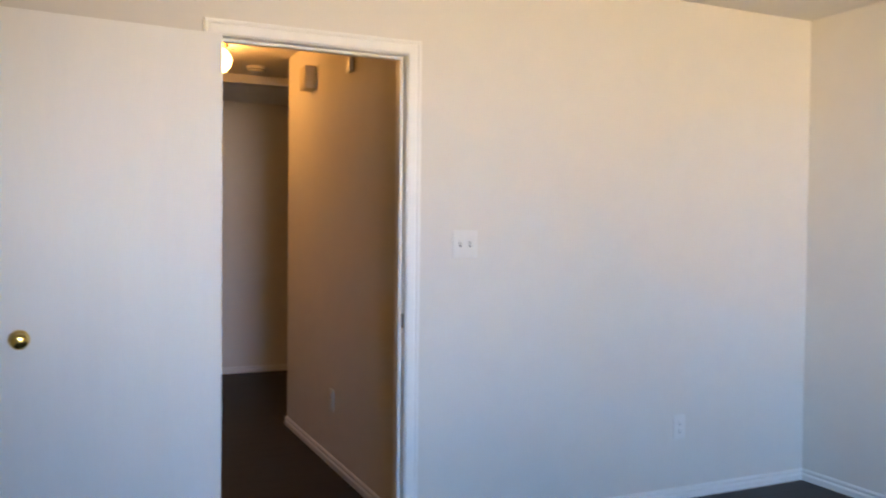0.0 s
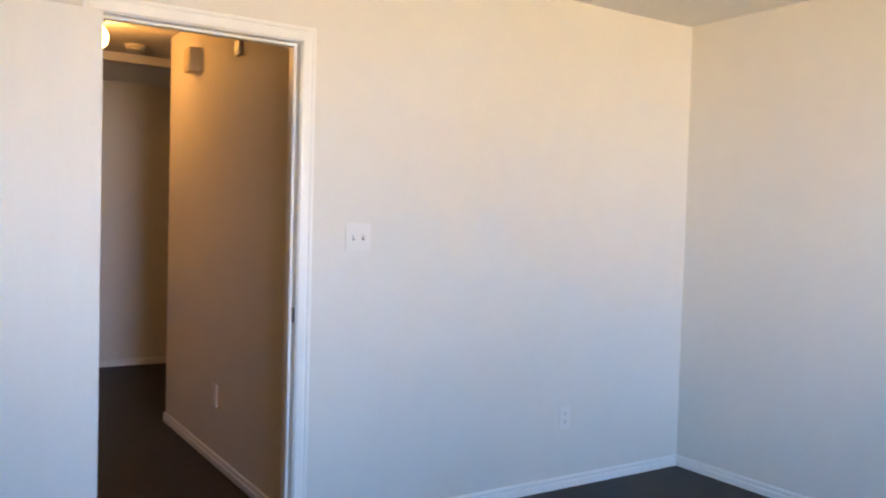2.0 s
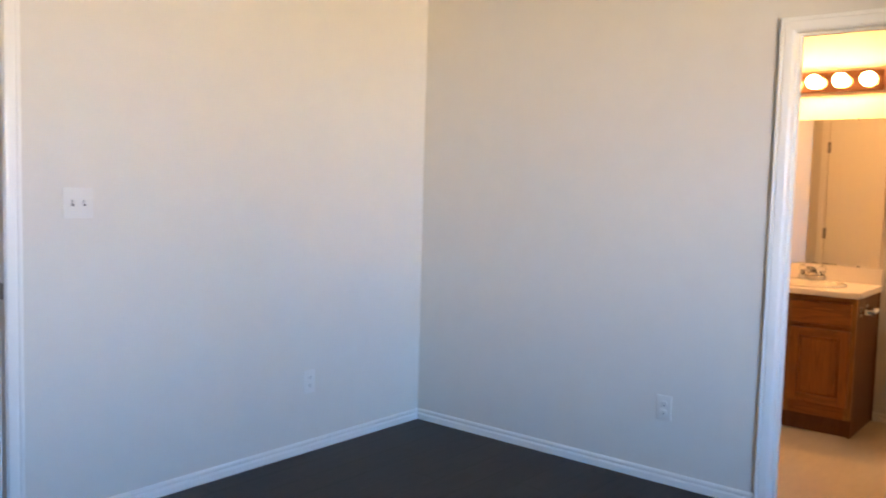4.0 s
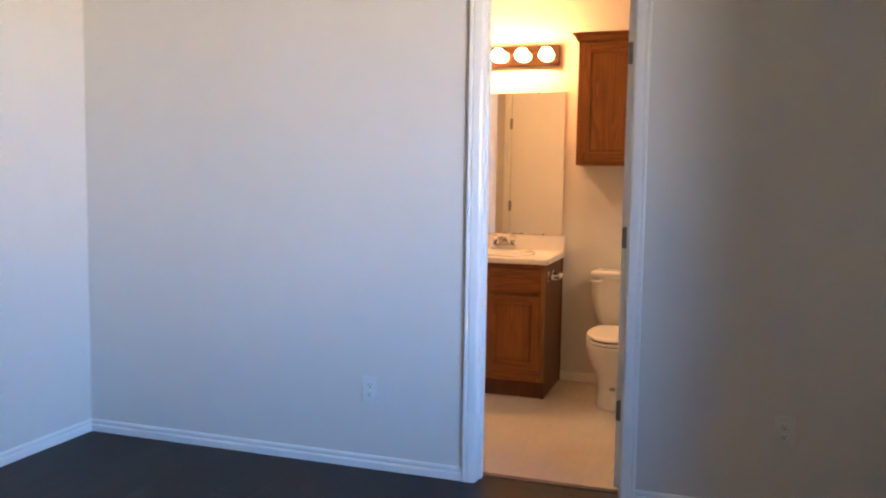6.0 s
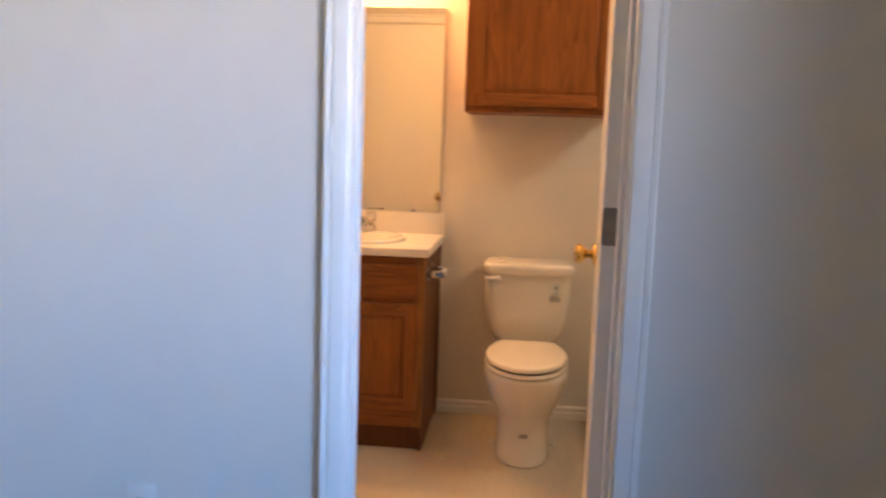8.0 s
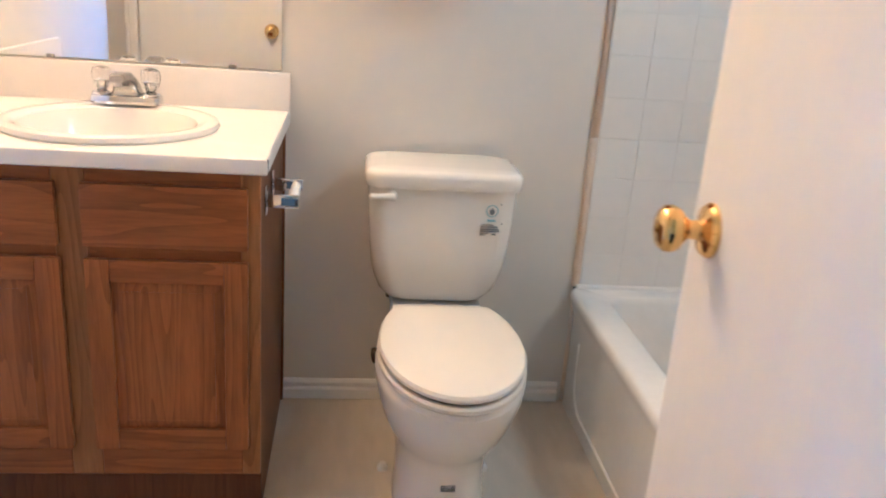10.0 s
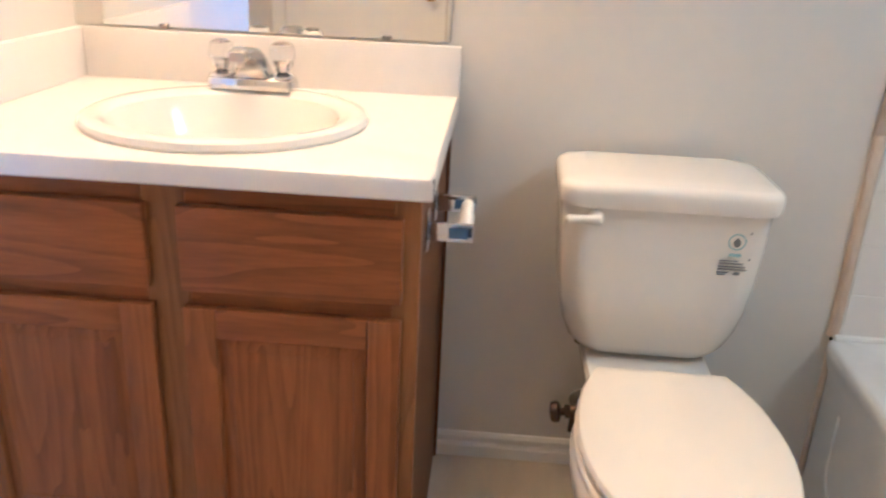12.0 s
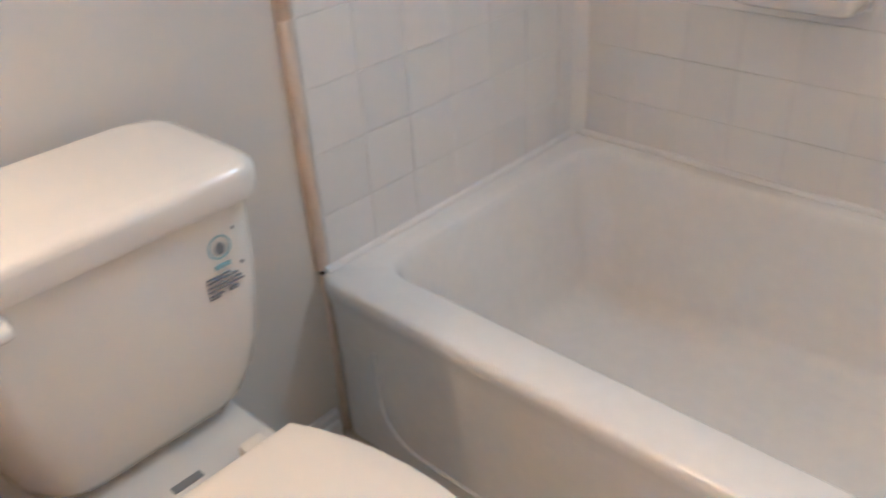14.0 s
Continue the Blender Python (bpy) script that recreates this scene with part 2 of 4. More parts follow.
def on_south(s, v, z): return (s, SOUTH + v, z)


BX0, BX1, BZ0, BZ1 = 0.75, 1.38, 1.90, 2.29       # unseen high window over the tub, added for the fill light
XB, YL, YT, XH = 1.92, -1.242, -3.515, -2.250
BASE = [(0, 0), (0.012, 0), (0.013, 0.028), (0.011, 0.032), (0.006, 0.036), (0.006, 0.040), (0.010, 0.044), (0.011, 0.052), (0.006, 0.060), (0, 0.060)]
CASE = [(0.004, 0), (0.004, 0.009), (0.008, 0.012), (0.018, 0.0138), (0.034, 0.0152), (0.040, 0.0150), (0.043, 0.0120), (0.046, 0.0155), (0.056, 0.0170), (0.060, 0.0140), (0.060, 0)]


def baseboard(name, on, a, b):
    bm = bmesh.new()
    loft(bm, [[on(s, v, z) for v, z in BASE] for s in (a, b)])
    return solid(name, bm, TRIM, label="white painted wooden baseboard along the wall", category="baseboard")


def casing(name, on, s0, s1, h):
    """Mitred moulding round an opening."""
    bm = bmesh.new()
    rings = [[on(s0 - u, v, 0) for u, v in CASE], [on(s0 - u, v, h + u) for u, v in CASE], [on(s1 + u, v, h + u) for u, v in CASE], [on(s1 + u, v, 0) for u, v in CASE]]
    loft(bm, rings)
    return solid(name, bm, TRIM, label="white moulded door casing", category="trim")


def knob(parent, at, way, name="door_knob"):
    """A round brass knob with rosette; way: the side of the door that it sticks out of (+1 or -1 along y)."""
    m = Matrix.Translation(at) @ pose(0, 0, 0, -90 * way)
    bm = lathe(bmesh.new(), [(0.0, 0.0), (0.033, 0.0), (0.033, 0.004), (0.029, 0.009), (0.016, 0.012), (0.0115, 0.016), (0.0115, 0.028), (0.017, 0.033), (0.0255, 0.040),
                             (0.0285, 0.048), (0.0275, 0.056), (0.022, 0.062), (0.012, 0.0645), (0.0, 0.065)][1:-1], m, 28)
    k = part(name, bm, BRASS, parent, "polished brass door knob with rosette")
    part("keyhole_button", lathe(bmesh.new(), [(0.006, 0.0635), (0.006, 0.066), (0.004, 0.067)], m, 12), BRASS, k)
    return k


def hinge(parent, x, y, z):
    """The knuckle of a butt hinge."""
    bm = lathe(bmesh.new(), [(0.0055, -0.045), (0.0055, 0.045)], Matrix.Translation((x, y, z)), 12)
    h = part("hinge", bm, STEEL, parent, "dull metal butt hinge")
    return h


# ---- rooms: floors, walls, ceilings ----
OAX0, OAX1, OBY0, OBY1, DH = -3.061, -2.305, -2.615, -2.013, 2.037
RECX, RECY = 0.79, -0.90          # end of the wall beside the vanity, depth of the recess behind it
solid("floor", box(WEST, 0.0, SOUTH, 0.0, -0.08, -0.009), SUB, label="dark laminate plank floor of the bedroom", category="floor")
solid("floor_hall", box(-3.55, 0.3, 0.0, 4.4, -0.08, -0.009), SUB, label="dark laminate plank floor of the hallway", category="floor")
bm = bx(box(0.152, XB + 0.1, YT - 0.1, YL + 0.1, -0.08, 0.0), 0.152, RECX + 0.1, YL + 0.1, RECY + 0.1, -0.08, 0.0)
solid("floor_bathroom", bm, VINYL, label="beige sheet vinyl bathroom floor", category="floor")
solid("ceiling_bedroom", box(WEST - 0.12, 0.115, SOUTH - 0.12, 0.12, H, H + 0.1), CEIL, label="off-white textured ceiling", category="ceiling")
solid("ceiling_hall", box(-3.7, 0.45, 0.12, 4.45, H, H + 0.1), CEIL, label="off-white textured hall ceiling", category="ceiling")
solid("ceiling_bathroom", bx(box(0.115, XB + 0.12, YT - 0.12, YL + 0.12, H, H + 0.1), 0.115, RECX + 0.12, YL + 0.12, RECY + 0.12, H, H + 0.1), CEIL, label="off-white bathroom ceiling", category="ceiling")

bm = bmesh.new()
for a in ((WEST - 0.12, OAX0 - 0.018, 0, 0.12, 0, H), (OAX1 + 0.018, 0.115, 0, 0.12, 0, H), (OAX0 - 0.018, OAX1 + 0.018, 0, 0.12, DH + 0.018, H)):
    bx(bm, *a)
solid("wall_north", bm, PAINT, label="off-white painted wall with a doorway", category="wall")
bm = bmesh.new()
for a in ((0, 0.115, OBY1 + 0.018, 0, 0, H), (0, 0.115, SOUTH - 0.12, OBY0 - 0.018, 0, H), (0, 0.115, OBY0 - 0.018, OBY1 + 0.018, DH + 0.018, H)):
    bx(bm, *a)
solid("wall_east", bm, PAINT, label="off-white painted wall with the bathroom doorway", category="wall")
solid("wall_west", box(WEST - 0.12, WEST, SOUTH - 0.12, 0, 0, H), PAINT, label="off-white painted wall", category="wall")
bm = bmesh.new()
for a in ((WEST, WX0, SOUTH - 0.12, SOUTH, 0, H), (WX1, 0, SOUTH - 0.12, SOUTH, 0, H), (WX0, WX1, SOUTH - 0.12, SOUTH, 0, WZ0), (WX0, WX1, SOUTH - 0.12, SOUTH, WZ1, H)):
    bx(bm, *a)
solid("wall_south", bm, PAINT, label="off-white painted wall with the window", category="wall")
# unseen block, added to keep window light off the east wall's south end
solid("wall_shade_block", box(-0.90, 0.0, SOUTH, -3.60, 0, H), PAINT, label="off-white unseen wall block added beside the window to shade the east wall", category="wall")
solid("wall_hall_right", box(XH, XH + 0.115, 0.12, HEND, 0, H), PAINT, label="off-white hallway wall", category="wall")
solid("wall_hall_left", box(-3.62, -3.5, 0.12, 4.3, 0, H), PAINT, label="off-white hallway wall", category="wall")
solid("wall_hall_far", box(-3.62, 0.42, 4.3, 4.42, 0, H), PAINT, label="off-white wall beyond the hallway", category="wall")
solid("wall_hall_end", box(0.3, 0.42, 0.12, 4.3, 0, H), PAINT, label="off-white wall beyond the hallway", category="wall")
solid("hall_header", box(-3.5, 0.3, 2.95, 3.07, HEADZ, H), PAINT, label="dropped header beam across the hall ceiling", category="beam")
solid("wall_back", box(XB, XB + 0.12, YT - 0.12, YL + 0.12, 0, H), PAINT, label="off-white bathroom wall behind vanity and toilet", category="wall")
bm = bmesh.new()
for a in ((RECX, XB, YL, YL + 0.12, 0, H), (RECX, RECX + 0.12, YL + 0.12, RECY, 0, H), (0.115, RECX + 0.12, RECY, RECY + 0.12, 0, H)):
    bx(bm, *a)
solid("wall_left", bm, PAINT, label="off-white bathroom wall beside the vanity", category="wall")
bm = bmesh.new()
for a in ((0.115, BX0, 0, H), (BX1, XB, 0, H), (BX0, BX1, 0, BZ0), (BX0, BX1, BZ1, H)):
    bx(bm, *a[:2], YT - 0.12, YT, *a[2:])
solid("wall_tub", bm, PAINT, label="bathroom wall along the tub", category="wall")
solid("wall_tub_end", box(0.115, 0.385, YT, -2.80, 0, H), PAINT, label="bathroom wall at the tub's end", category="wall")
solid("ground", box(-60, 60, -60, 60, -0.35, -0.3), GROUNDM, label="dry sunlit ground outside", category="ground")

# jambs with stops
def jamb(name, parts):
    t = thing(name, "white painted door jamb with stop", "trim", kind="structure")
    for n, a in zip(("side_jamb", "side_jamb", "head_jamb", "stop", "stop", "head_stop"), parts):
        part(n, box(*a, bevel=0.0015, seg=1), TRIM, t, smooth=False)
    return t


jamb("jamb_hall", [(OAX0 - 0.018, OAX0, -0.003, 0.123, 0, DH), (OAX1, OAX1 + 0.018, -0.003, 0.123, 0, DH), (OAX0 - 0.018, OAX1 + 0.018, -0.003, 0.123, DH, DH + 0.018),
                   (OAX1 - 0.011, OAX1, 0.040, 0.075, 0, DH), (OAX0, OAX0 + 0.011, 0.040, 0.075, 0, DH), (OAX0 + 0.011, OAX1 - 0.011, 0.040, 0.075, DH - 0.011, DH)])
jamb("jamb_bathroom", [(-0.003, 0.118, OBY1, OBY1 + 0.018, 0, DH), (-0.003, 0.118, OBY0 - 0.018, OBY0, 0, DH), (-0.003, 0.118, OBY0 - 0.018, OBY1 + 0.018, DH, DH + 0.018),
                       (0.042, 0.075, OBY0, OBY0 + 0.011, 0, DH), (0.042, 0.075, OBY1 - 0.011, OBY1, 0, DH), (0.042, 0.075, OBY0 + 0.011, OBY1 - 0.011, DH - 0.011, DH)])
casing("trim_hall_door", on_north, OAX0, OAX1, DH)
casing("trim_hall_door_outside", on_hallside, OAX0, OAX1, DH)
casing("trim_bathroom_door", on_east, OBY0, OBY1, DH)
casing("trim_closet_door", on_bathside, -1.878, -1.222, DH)
casing("trim_bathroom_door_inside", on_bathside, OBY0, OBY1, DH)
for n, on, a, b in (("baseboard_north", on_north, OAX1 + 0.061, 0.0), ("baseboard_north_left", on_north, WEST, OAX0 - 0.061), ("baseboard_east", on_east, OBY1 + 0.061, -0.011),
                    ("baseboard_east_right", on_east, -3.75, OBY0 - 0.061), ("baseboard_west", on_west, SOUTH, 0.0), ("baseboard_south", on_south, WEST, -0.90),
                    ("baseboard_hall", on_hall, 0.14, HEND), ("baseboard_hall_far", on_far, -3.5, 0.3), ("baseboard_back", on_back, -2.775, -1.976),
                    ("baseboard_left", on_left, RECX, 1.386)):
    baseboard(n, on, a, b)
solid("baseboard_hall_turn", loft(bmesh.new(), [[(s, HEND + v, z) for v, z in BASE] for s in (XH - 0.012, XH + 0.115)]), TRIM, label="white painted wooden baseboard round the wall end", category="baseboard")
solid("threshold", loft(bmesh.new(), [[(0.075, s, 0.0), (0.078, s, 0.007), (0.095, s, 0.010), (0.112, s, 0.007), (0.122, s, 0.0005)] for s in (OBY0 + 0.001, OBY1 - 0.001)]), RUBBER,
      label="dark floor transition strip in the doorway", category="threshold")

# bedroom window, behind the camera
win = thing("window_1", "white framed bedroom window", "window", kind="structure")
bm = bmesh.new()
for a in ((WX0, WX0 + 0.04), (WX1 - 0.04, WX1), ((WX0 + WX1) / 2 - 0.02, (WX0 + WX1) / 2 + 0.02)):
    bx(bm, *a, SOUTH - 0.10, SOUTH - 0.06, WZ0, WZ1, bevel=0.003, seg=1)
for a in ((WZ0, WZ0 + 0.04), (WZ1 - 0.04, WZ1)):
    bx(bm, WX0 + 0.04, WX1 - 0.04, SOUTH - 0.10, SOUTH - 0.06, *a, bevel=0.003, seg=1)
part("window_frame", bm, TRIM, win, smooth=False)
pane = part("pane", box(WX0 + 0.03, WX1 - 0.03, SOUTH - 0.085, SOUTH - 0.081, WZ0 + 0.03, WZ1 - 0.03), PANE, win, smooth=False)
pane.visible_shadow = False
part("window_sill", box(WX0 - 0.03, WX1 + 0.03, SOUTH - 0.055, SOUTH + 0.03, WZ0 - 0.025, WZ0, bevel=0.004), TRIM, win)

# no window is known here; this one only frames the added tub light
win = thing("window_2", "small white framed high window, unseen, added over the bathtub for its light", "window", kind="structure")
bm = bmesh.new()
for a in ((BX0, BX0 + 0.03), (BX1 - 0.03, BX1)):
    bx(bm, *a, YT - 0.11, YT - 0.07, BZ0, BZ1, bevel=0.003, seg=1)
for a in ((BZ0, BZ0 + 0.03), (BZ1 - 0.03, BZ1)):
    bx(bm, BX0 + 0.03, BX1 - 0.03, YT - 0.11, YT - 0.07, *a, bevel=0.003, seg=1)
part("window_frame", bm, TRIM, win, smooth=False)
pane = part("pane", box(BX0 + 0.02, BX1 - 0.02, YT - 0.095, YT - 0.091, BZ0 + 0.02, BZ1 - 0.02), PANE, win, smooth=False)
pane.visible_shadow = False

# ---- doors ----
d1 = thing("door_1", "white flush bedroom door, swung fully open against the wall", "door", kind="structure", m=pose(OAX0 - 0.002, -0.030, 0, 0, 0, LEAF_A))
W1 = 0.730
part("door_leaf", box(-W1, 0, -0.035, 0, 0.012, 2.03, bevel=0.002, seg=1), DOORW, d1, smooth=False)
knob(d1, (-W1 + 0.062, -0.035, 0.94), -1)
knob(d1, (-W1 + 0.062, 0, 0.94), 1)
part("latch_plate", box(-W1 - 0.0015, -W1 + 0.0005, -0.030, -0.005, 0.911, 0.968, bevel=0.0005, seg=1), BRASS, d1, "brass latch plate on the door edge")
part("latch_bolt", box(-W1 - 0.011, -W1 - 0.001, -0.024, -0.012, 0.930, 0.949, bevel=0.002), BRASS, d1)
for z in (0.30, 1.05, 1.80):
    hinge(d1, 0.004, 0.004, z)

d2 = thing("door_2", "white flush bathroom door standing open with a brass knob", "door", kind="structure", m=pose(0.121, OBY0 + 0.008, 0, 0, 0, LEAF_B))
W2 = 0.595
part("door_leaf", box(0.003, W2, -0.004, 0.031, 0.012, 2.03, bevel=0.002, seg=1), DOORW, d2, smooth=False)
knob(d2, (W2 - 0.062, 0.031, 0.93), 1)
knob(d2, (W2 - 0.062, -0.004, 0.93), -1)
part("latch_plate", box(W2 - 0.0005, W2 + 0.0015, 0.001, 0.026, 0.901, 0.958, bevel=0.0005, seg=1), BRASS, d2)
for z in (0.34, 1.06, 1.80):
    hg = hinge(d2, -0.001, -0.006, z)
    bm = loft(bmesh.new(), [[(x, y + 0.014, z + zz) for y, zz, _ in rrect(0, 0, 0.0165, 0.044, 0.008, 0)] for x in (0.0005, 0.0032)])
    part("hinge_leaf", bm, STEEL, hg, "dull metal hinge leaf with rounded corners")
    bm = bmesh.new()
    for k in range(3):
        lathe(bm, [(0.0035, 0.0), (0.0035, 0.0012), (0.002, 0.0016)], Matrix.Translation((0.0005, 0.012 + 0.008 * (k % 2), z - 0.028 + 0.028 * k)) @ pose(0, 0, 0, 0, -90), 10)
    part("screws", bm, STEEL, hg)

d3 = thing("door_3", "white flush closet door, closed, beside the bathroom doorway", "door", kind="structure")
part("door_leaf", box(0.1155, 0.133, -1.874, -1.226, 0.012, 2.03, bevel=0.002, seg=1), DOORW, d3, smooth=False)
bm = lathe(bmesh.new(), [(0.033, 0.0), (0.033, 0.004), (0.029, 0.009), (0.016, 0.012), (0.0115, 0.016), (0.0115, 0.028), (0.017, 0.033), (0.0255, 0.040), (0.0285, 0.048), (0.0275, 0.056), (0.022, 0.062), (0.012, 0.0645)],
           Matrix.Translation((0.133, -1.814, 0.90)) @ pose(0, 0, 0, 0, 90), 28)
part("door_knob", bm, BRASS, d3, "polished brass door knob with rosette")
for z in (0.3, 1.06, 1.77):
    part("hinge", box(0.128, 0.142, -1.237, -1.213, z - 0.045, z + 0.045, bevel=0.003), STEEL, d3, "dull metal butt hinge")
solid("strike_plate", box(OAX1 - 0.002, OAX1 + 0.001, 0.006, 0.036, 0.905, 0.965, bevel=0.0006, seg=1), STEEL, kind="", label="dull metal strike plate in the door jamb", category="strike plate")


# ---- switches, sockets, small fixtures ----
def outlet(on, s, z):
    """A duplex socket with cover plate."""
    t = thing("outlet", "white duplex wall outlet with cover plate", "outlet", "wall outlets")

    def b(a0, a1, v0, v1, z0, z1, bev):
        bm = box(a0, a1, v0, v1, z0, z1, bevel=bev)
        for v in bm.verts:
            v.co = on(*v.co)
        return bm
    part("cover_plate", b(s - 0.036, s + 0.036, 0.0, 0.006, z - 0.059, z + 0.059, 0.0025), PLAST, t)
    for dz in (-0.0195, 0.0195):
        bm = loft(bmesh.new(), [[on(s + p[0] * k, v, z + dz + p[1] * k) for p in rrect(0, 0, 0.0165, 0.0145, 0.009, 0, 5)] for v, k in ((0.005, 1), (0.0072, 1), (0.0078, 0.95))])
        r = part("receptacle", bm, PLAST, t)
        for ds, h in ((-0.0063, 0.0075), (0.0063, 0.0062)):
            part("slot", b(s + ds - 0.0011, s + ds + 0.0011, 0.0074, 0.0081, z + dz + 0.0035 - h / 2, z + dz + 0.0035 + h / 2, 0), SLOT, r, smooth=False)
        part("ground_hole", b(s - 0.0024, s + 0.0024, 0.0074, 0.0081, z + dz - 0.0095, z + dz - 0.0045, 0.001), SLOT, r)
    part("screw", b(s - 0.0028, s + 0.0028, 0.0055, 0.0072, z - 0.0028, z + 0.0028, 0.001), PLAST, t)
    return t


outlet(on_north, -0.844, 0.360)
outlet(on_east, -1.521, 0.357)
outlet(on_east, -3.215, 0.360)
outlet(on_hall, 1.20, 0.368)

sw = thing("light_switch", "white double toggle light switch plate", "light switch")
sx, sz = -2.030, 1.257
part("cover_plate", box(sx - 0.059, sx + 0.059, -0.0065, 0, sz - 0.059, sz + 0.059, bevel=0.0025), PLAST, sw)
for k in (-0.023, 0.023):
    # slot drawn dark to stand for the toggle's shadow on the plate
    part("slot", box(sx + k - 0.0055, sx + k + 0.0055, -0.0070, -0.006, sz - 0.0115, sz + 0.0115, bevel=0.0004, seg=1), SLOT, sw)
    bm = loft(bmesh.new(), [[(sx + k + a * 0.0042, -0.006 - d, sz + up + c * h) for a, c in ((-1, -1), (1, -1), (1, 1), (-1, 1))] for d, up, h in ((0, 0.002, 0.008), (0.012, 0.008, 0.0045), (0.0135, 0.009, 0.003))])
    part("toggle", bm, PLAST, sw, smooth=False)
    for dz in (-0.030, 0.030):
        part("screw", lathe(bmesh.new(), [(0.0032, 0.0060), (0.0032, 0.0072), (0.002, 0.0078)], Matrix.Translation((sx + k, 0, sz + dz)) @ pose(0, 0, 0, 90), 10), PLAST, sw)

ch = thing("door_chime", "beige plastic door chime box high on the hallway wall", "door chime")
part("housing", box(XH - 0.065, XH, 1.56, 1.69, 2.14, 2.275, bevel=0.006), CHIME, ch)
part("grille", box(XH - 0.068, XH - 0.064, 1.575, 1.675, 2.16, 2.20, bevel=0.001, seg=1), CHIME, ch)
th = thing("wall_sensor", "small white plastic sensor box on the hallway wall", "sensor")
part("housing", box(XH - 0.022, XH, 0.862, 0.930, 2.125, 2.235, bevel=0.004), PLAST, th)
part("button", box(XH - 0.025, XH - 0.021, 0.88, 0.91, 2.14, 2.16, bevel=0.001, seg=1), PLAST, th)
sd = thing("smoke_detector", "round white smoke detector on the hallway ceiling", "smoke detector")
part("housing", lathe(bmesh.new(), [(0.066, 0.0), (0.066, -0.008), (0.060, -0.012), (0.057, -0.030), (0.048, -0.037), (0.02, -0.039)], Matrix.Translation((-2.385, 2.62, H)), 32), PLAST, sd)
part("vent_ring", lathe(bmesh.new(), [(0.059, -0.018), (0.0605, -0.019), (0.0605, -0.024), (0.058, -0.025)], Matrix.Translation((-2.385, 2.62, H)), 32), SLOT, sd)
hl = thing("hall_ceiling_light", "lit round glass ceiling light in the hallway", "ceiling light")
hm = Matrix.Translation((HLX, HLY, H))
part("canopy", lathe(bmesh.new(), [(0.085, 0.0), (0.085, -0.012), (0.06, -0.028), (0.045, -0.035)], hm, 32), BRASS, hl)
part("globe", lathe(bmesh.new(), [(0.045, -0.030), (0.075, -0.045), (0.098, -0.075), (0.104, -0.105), (0.095, -0.14), (0.07, -0.168), (0.035, -0.183), (0.01, -0.187)], hm, 32), HALLB, hl)

# ---- vanity ----
FX, VY0, VY1 = 1.387, -1.975, YL - 0.002
va = thing("vanity_cabinet", "honey oak bathroom vanity with two doors and two drawers", "cabinet")
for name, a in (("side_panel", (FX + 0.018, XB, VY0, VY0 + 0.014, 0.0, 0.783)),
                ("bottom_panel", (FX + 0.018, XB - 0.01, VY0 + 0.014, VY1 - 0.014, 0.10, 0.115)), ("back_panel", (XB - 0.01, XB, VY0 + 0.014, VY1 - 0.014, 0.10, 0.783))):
    part(name, box(*a), OAKD, va, "oak veneered panel, shade put into the colour", smooth=False)
part("side_panel", bx(box(FX + 0.018, XB, VY1 - 0.014, VY1, 0.10, 0.783), FX + 0.05, XB, VY1 - 0.014, VY1, 0.0, 0.10), OAKD, va, "oak panel notched at the toe, shade put into the colour", smooth=False)
part("side_strip", box(XB - 0.02, XB - 0.001, VY0 - 0.006, VY0, 0.0, 0.783, bevel=0.002), OAKD, va, "strip at the wall, darkened for the shade in the gap")
part("toe_kick", box(FX + 0.035, FX + 0.05, VY0 + 0.014, VY1 - 0.014, 0, 0.10), OAKD, va, "recessed toe kick, shade put into the colour", smooth=False)
for y0, y1 in ((VY0, VY0 + 0.038), (VY1 - 0.045, VY1), (-1.645, -1.583)):
    part("stile", box(FX, FX + 0.018, y0, y1, 0.10, 0.783, bevel=0.0015, seg=1), OAKS, va, smooth=False)
for y0, y1 in ((VY0 + 0.038, -1.645), (-1.583, VY1 - 0.045)):
    for z0, z1 in ((0.740, 0.783), (0.580, 0.635), (0.10, 0.185)):
        part("rail", box(FX, FX + 0.018, y0, y1, z0, z1, bevel=0.0015, seg=1), OAKH, va, smooth=False)


def raised_front(parent, name, y0, y1, z0, z1, x, mat_out, mat_in, border, drawer=False):
    """An overlay front facing -x: a slab with eased edges; a door has stiles, rails and a flat panel."""
    f = part(name, box(x, x + 0.018, y0, y1, z0, z1, bevel=0.004), mat_in, parent) if drawer else None
    if drawer:
        return f
    f = part(name, box(x + 0.010, x + 0.017, y0 + 0.01, y1 - 0.01, z0 + 0.01, z1 - 0.01), mat_in, parent, smooth=False)
    for a, b in ((y0, y0 + border), (y1 - border, y1)):
        part("door_stile", box(x, x + 0.018, a, b, z0, z1, bevel=0.003), mat_out[0], f)
    for a, b in ((z0, z0 + border), (z1 - border, z1)):
        part("door_rail", box(x + 0.0005, x + 0.018, y0 + border, y1 - border, a, b, bevel=0.003), mat_out[1], f)
    bm = bmesh.new()
    o, i = border - 0.002, border + 0.020
    loft(bm, [[(x + d, y0 + e, z0 + e), (x + d, y1 - e, z0 + e), (x + d, y1 - e, z1 - e), (x + d, y0 + e, z1 - e)] for d, e in ((0.011, o), (0.0055, i), (0.0075, i + 0.001))], cap0=False)
    part("door_panel", bm, mat_in, f, smooth=False)
    return f


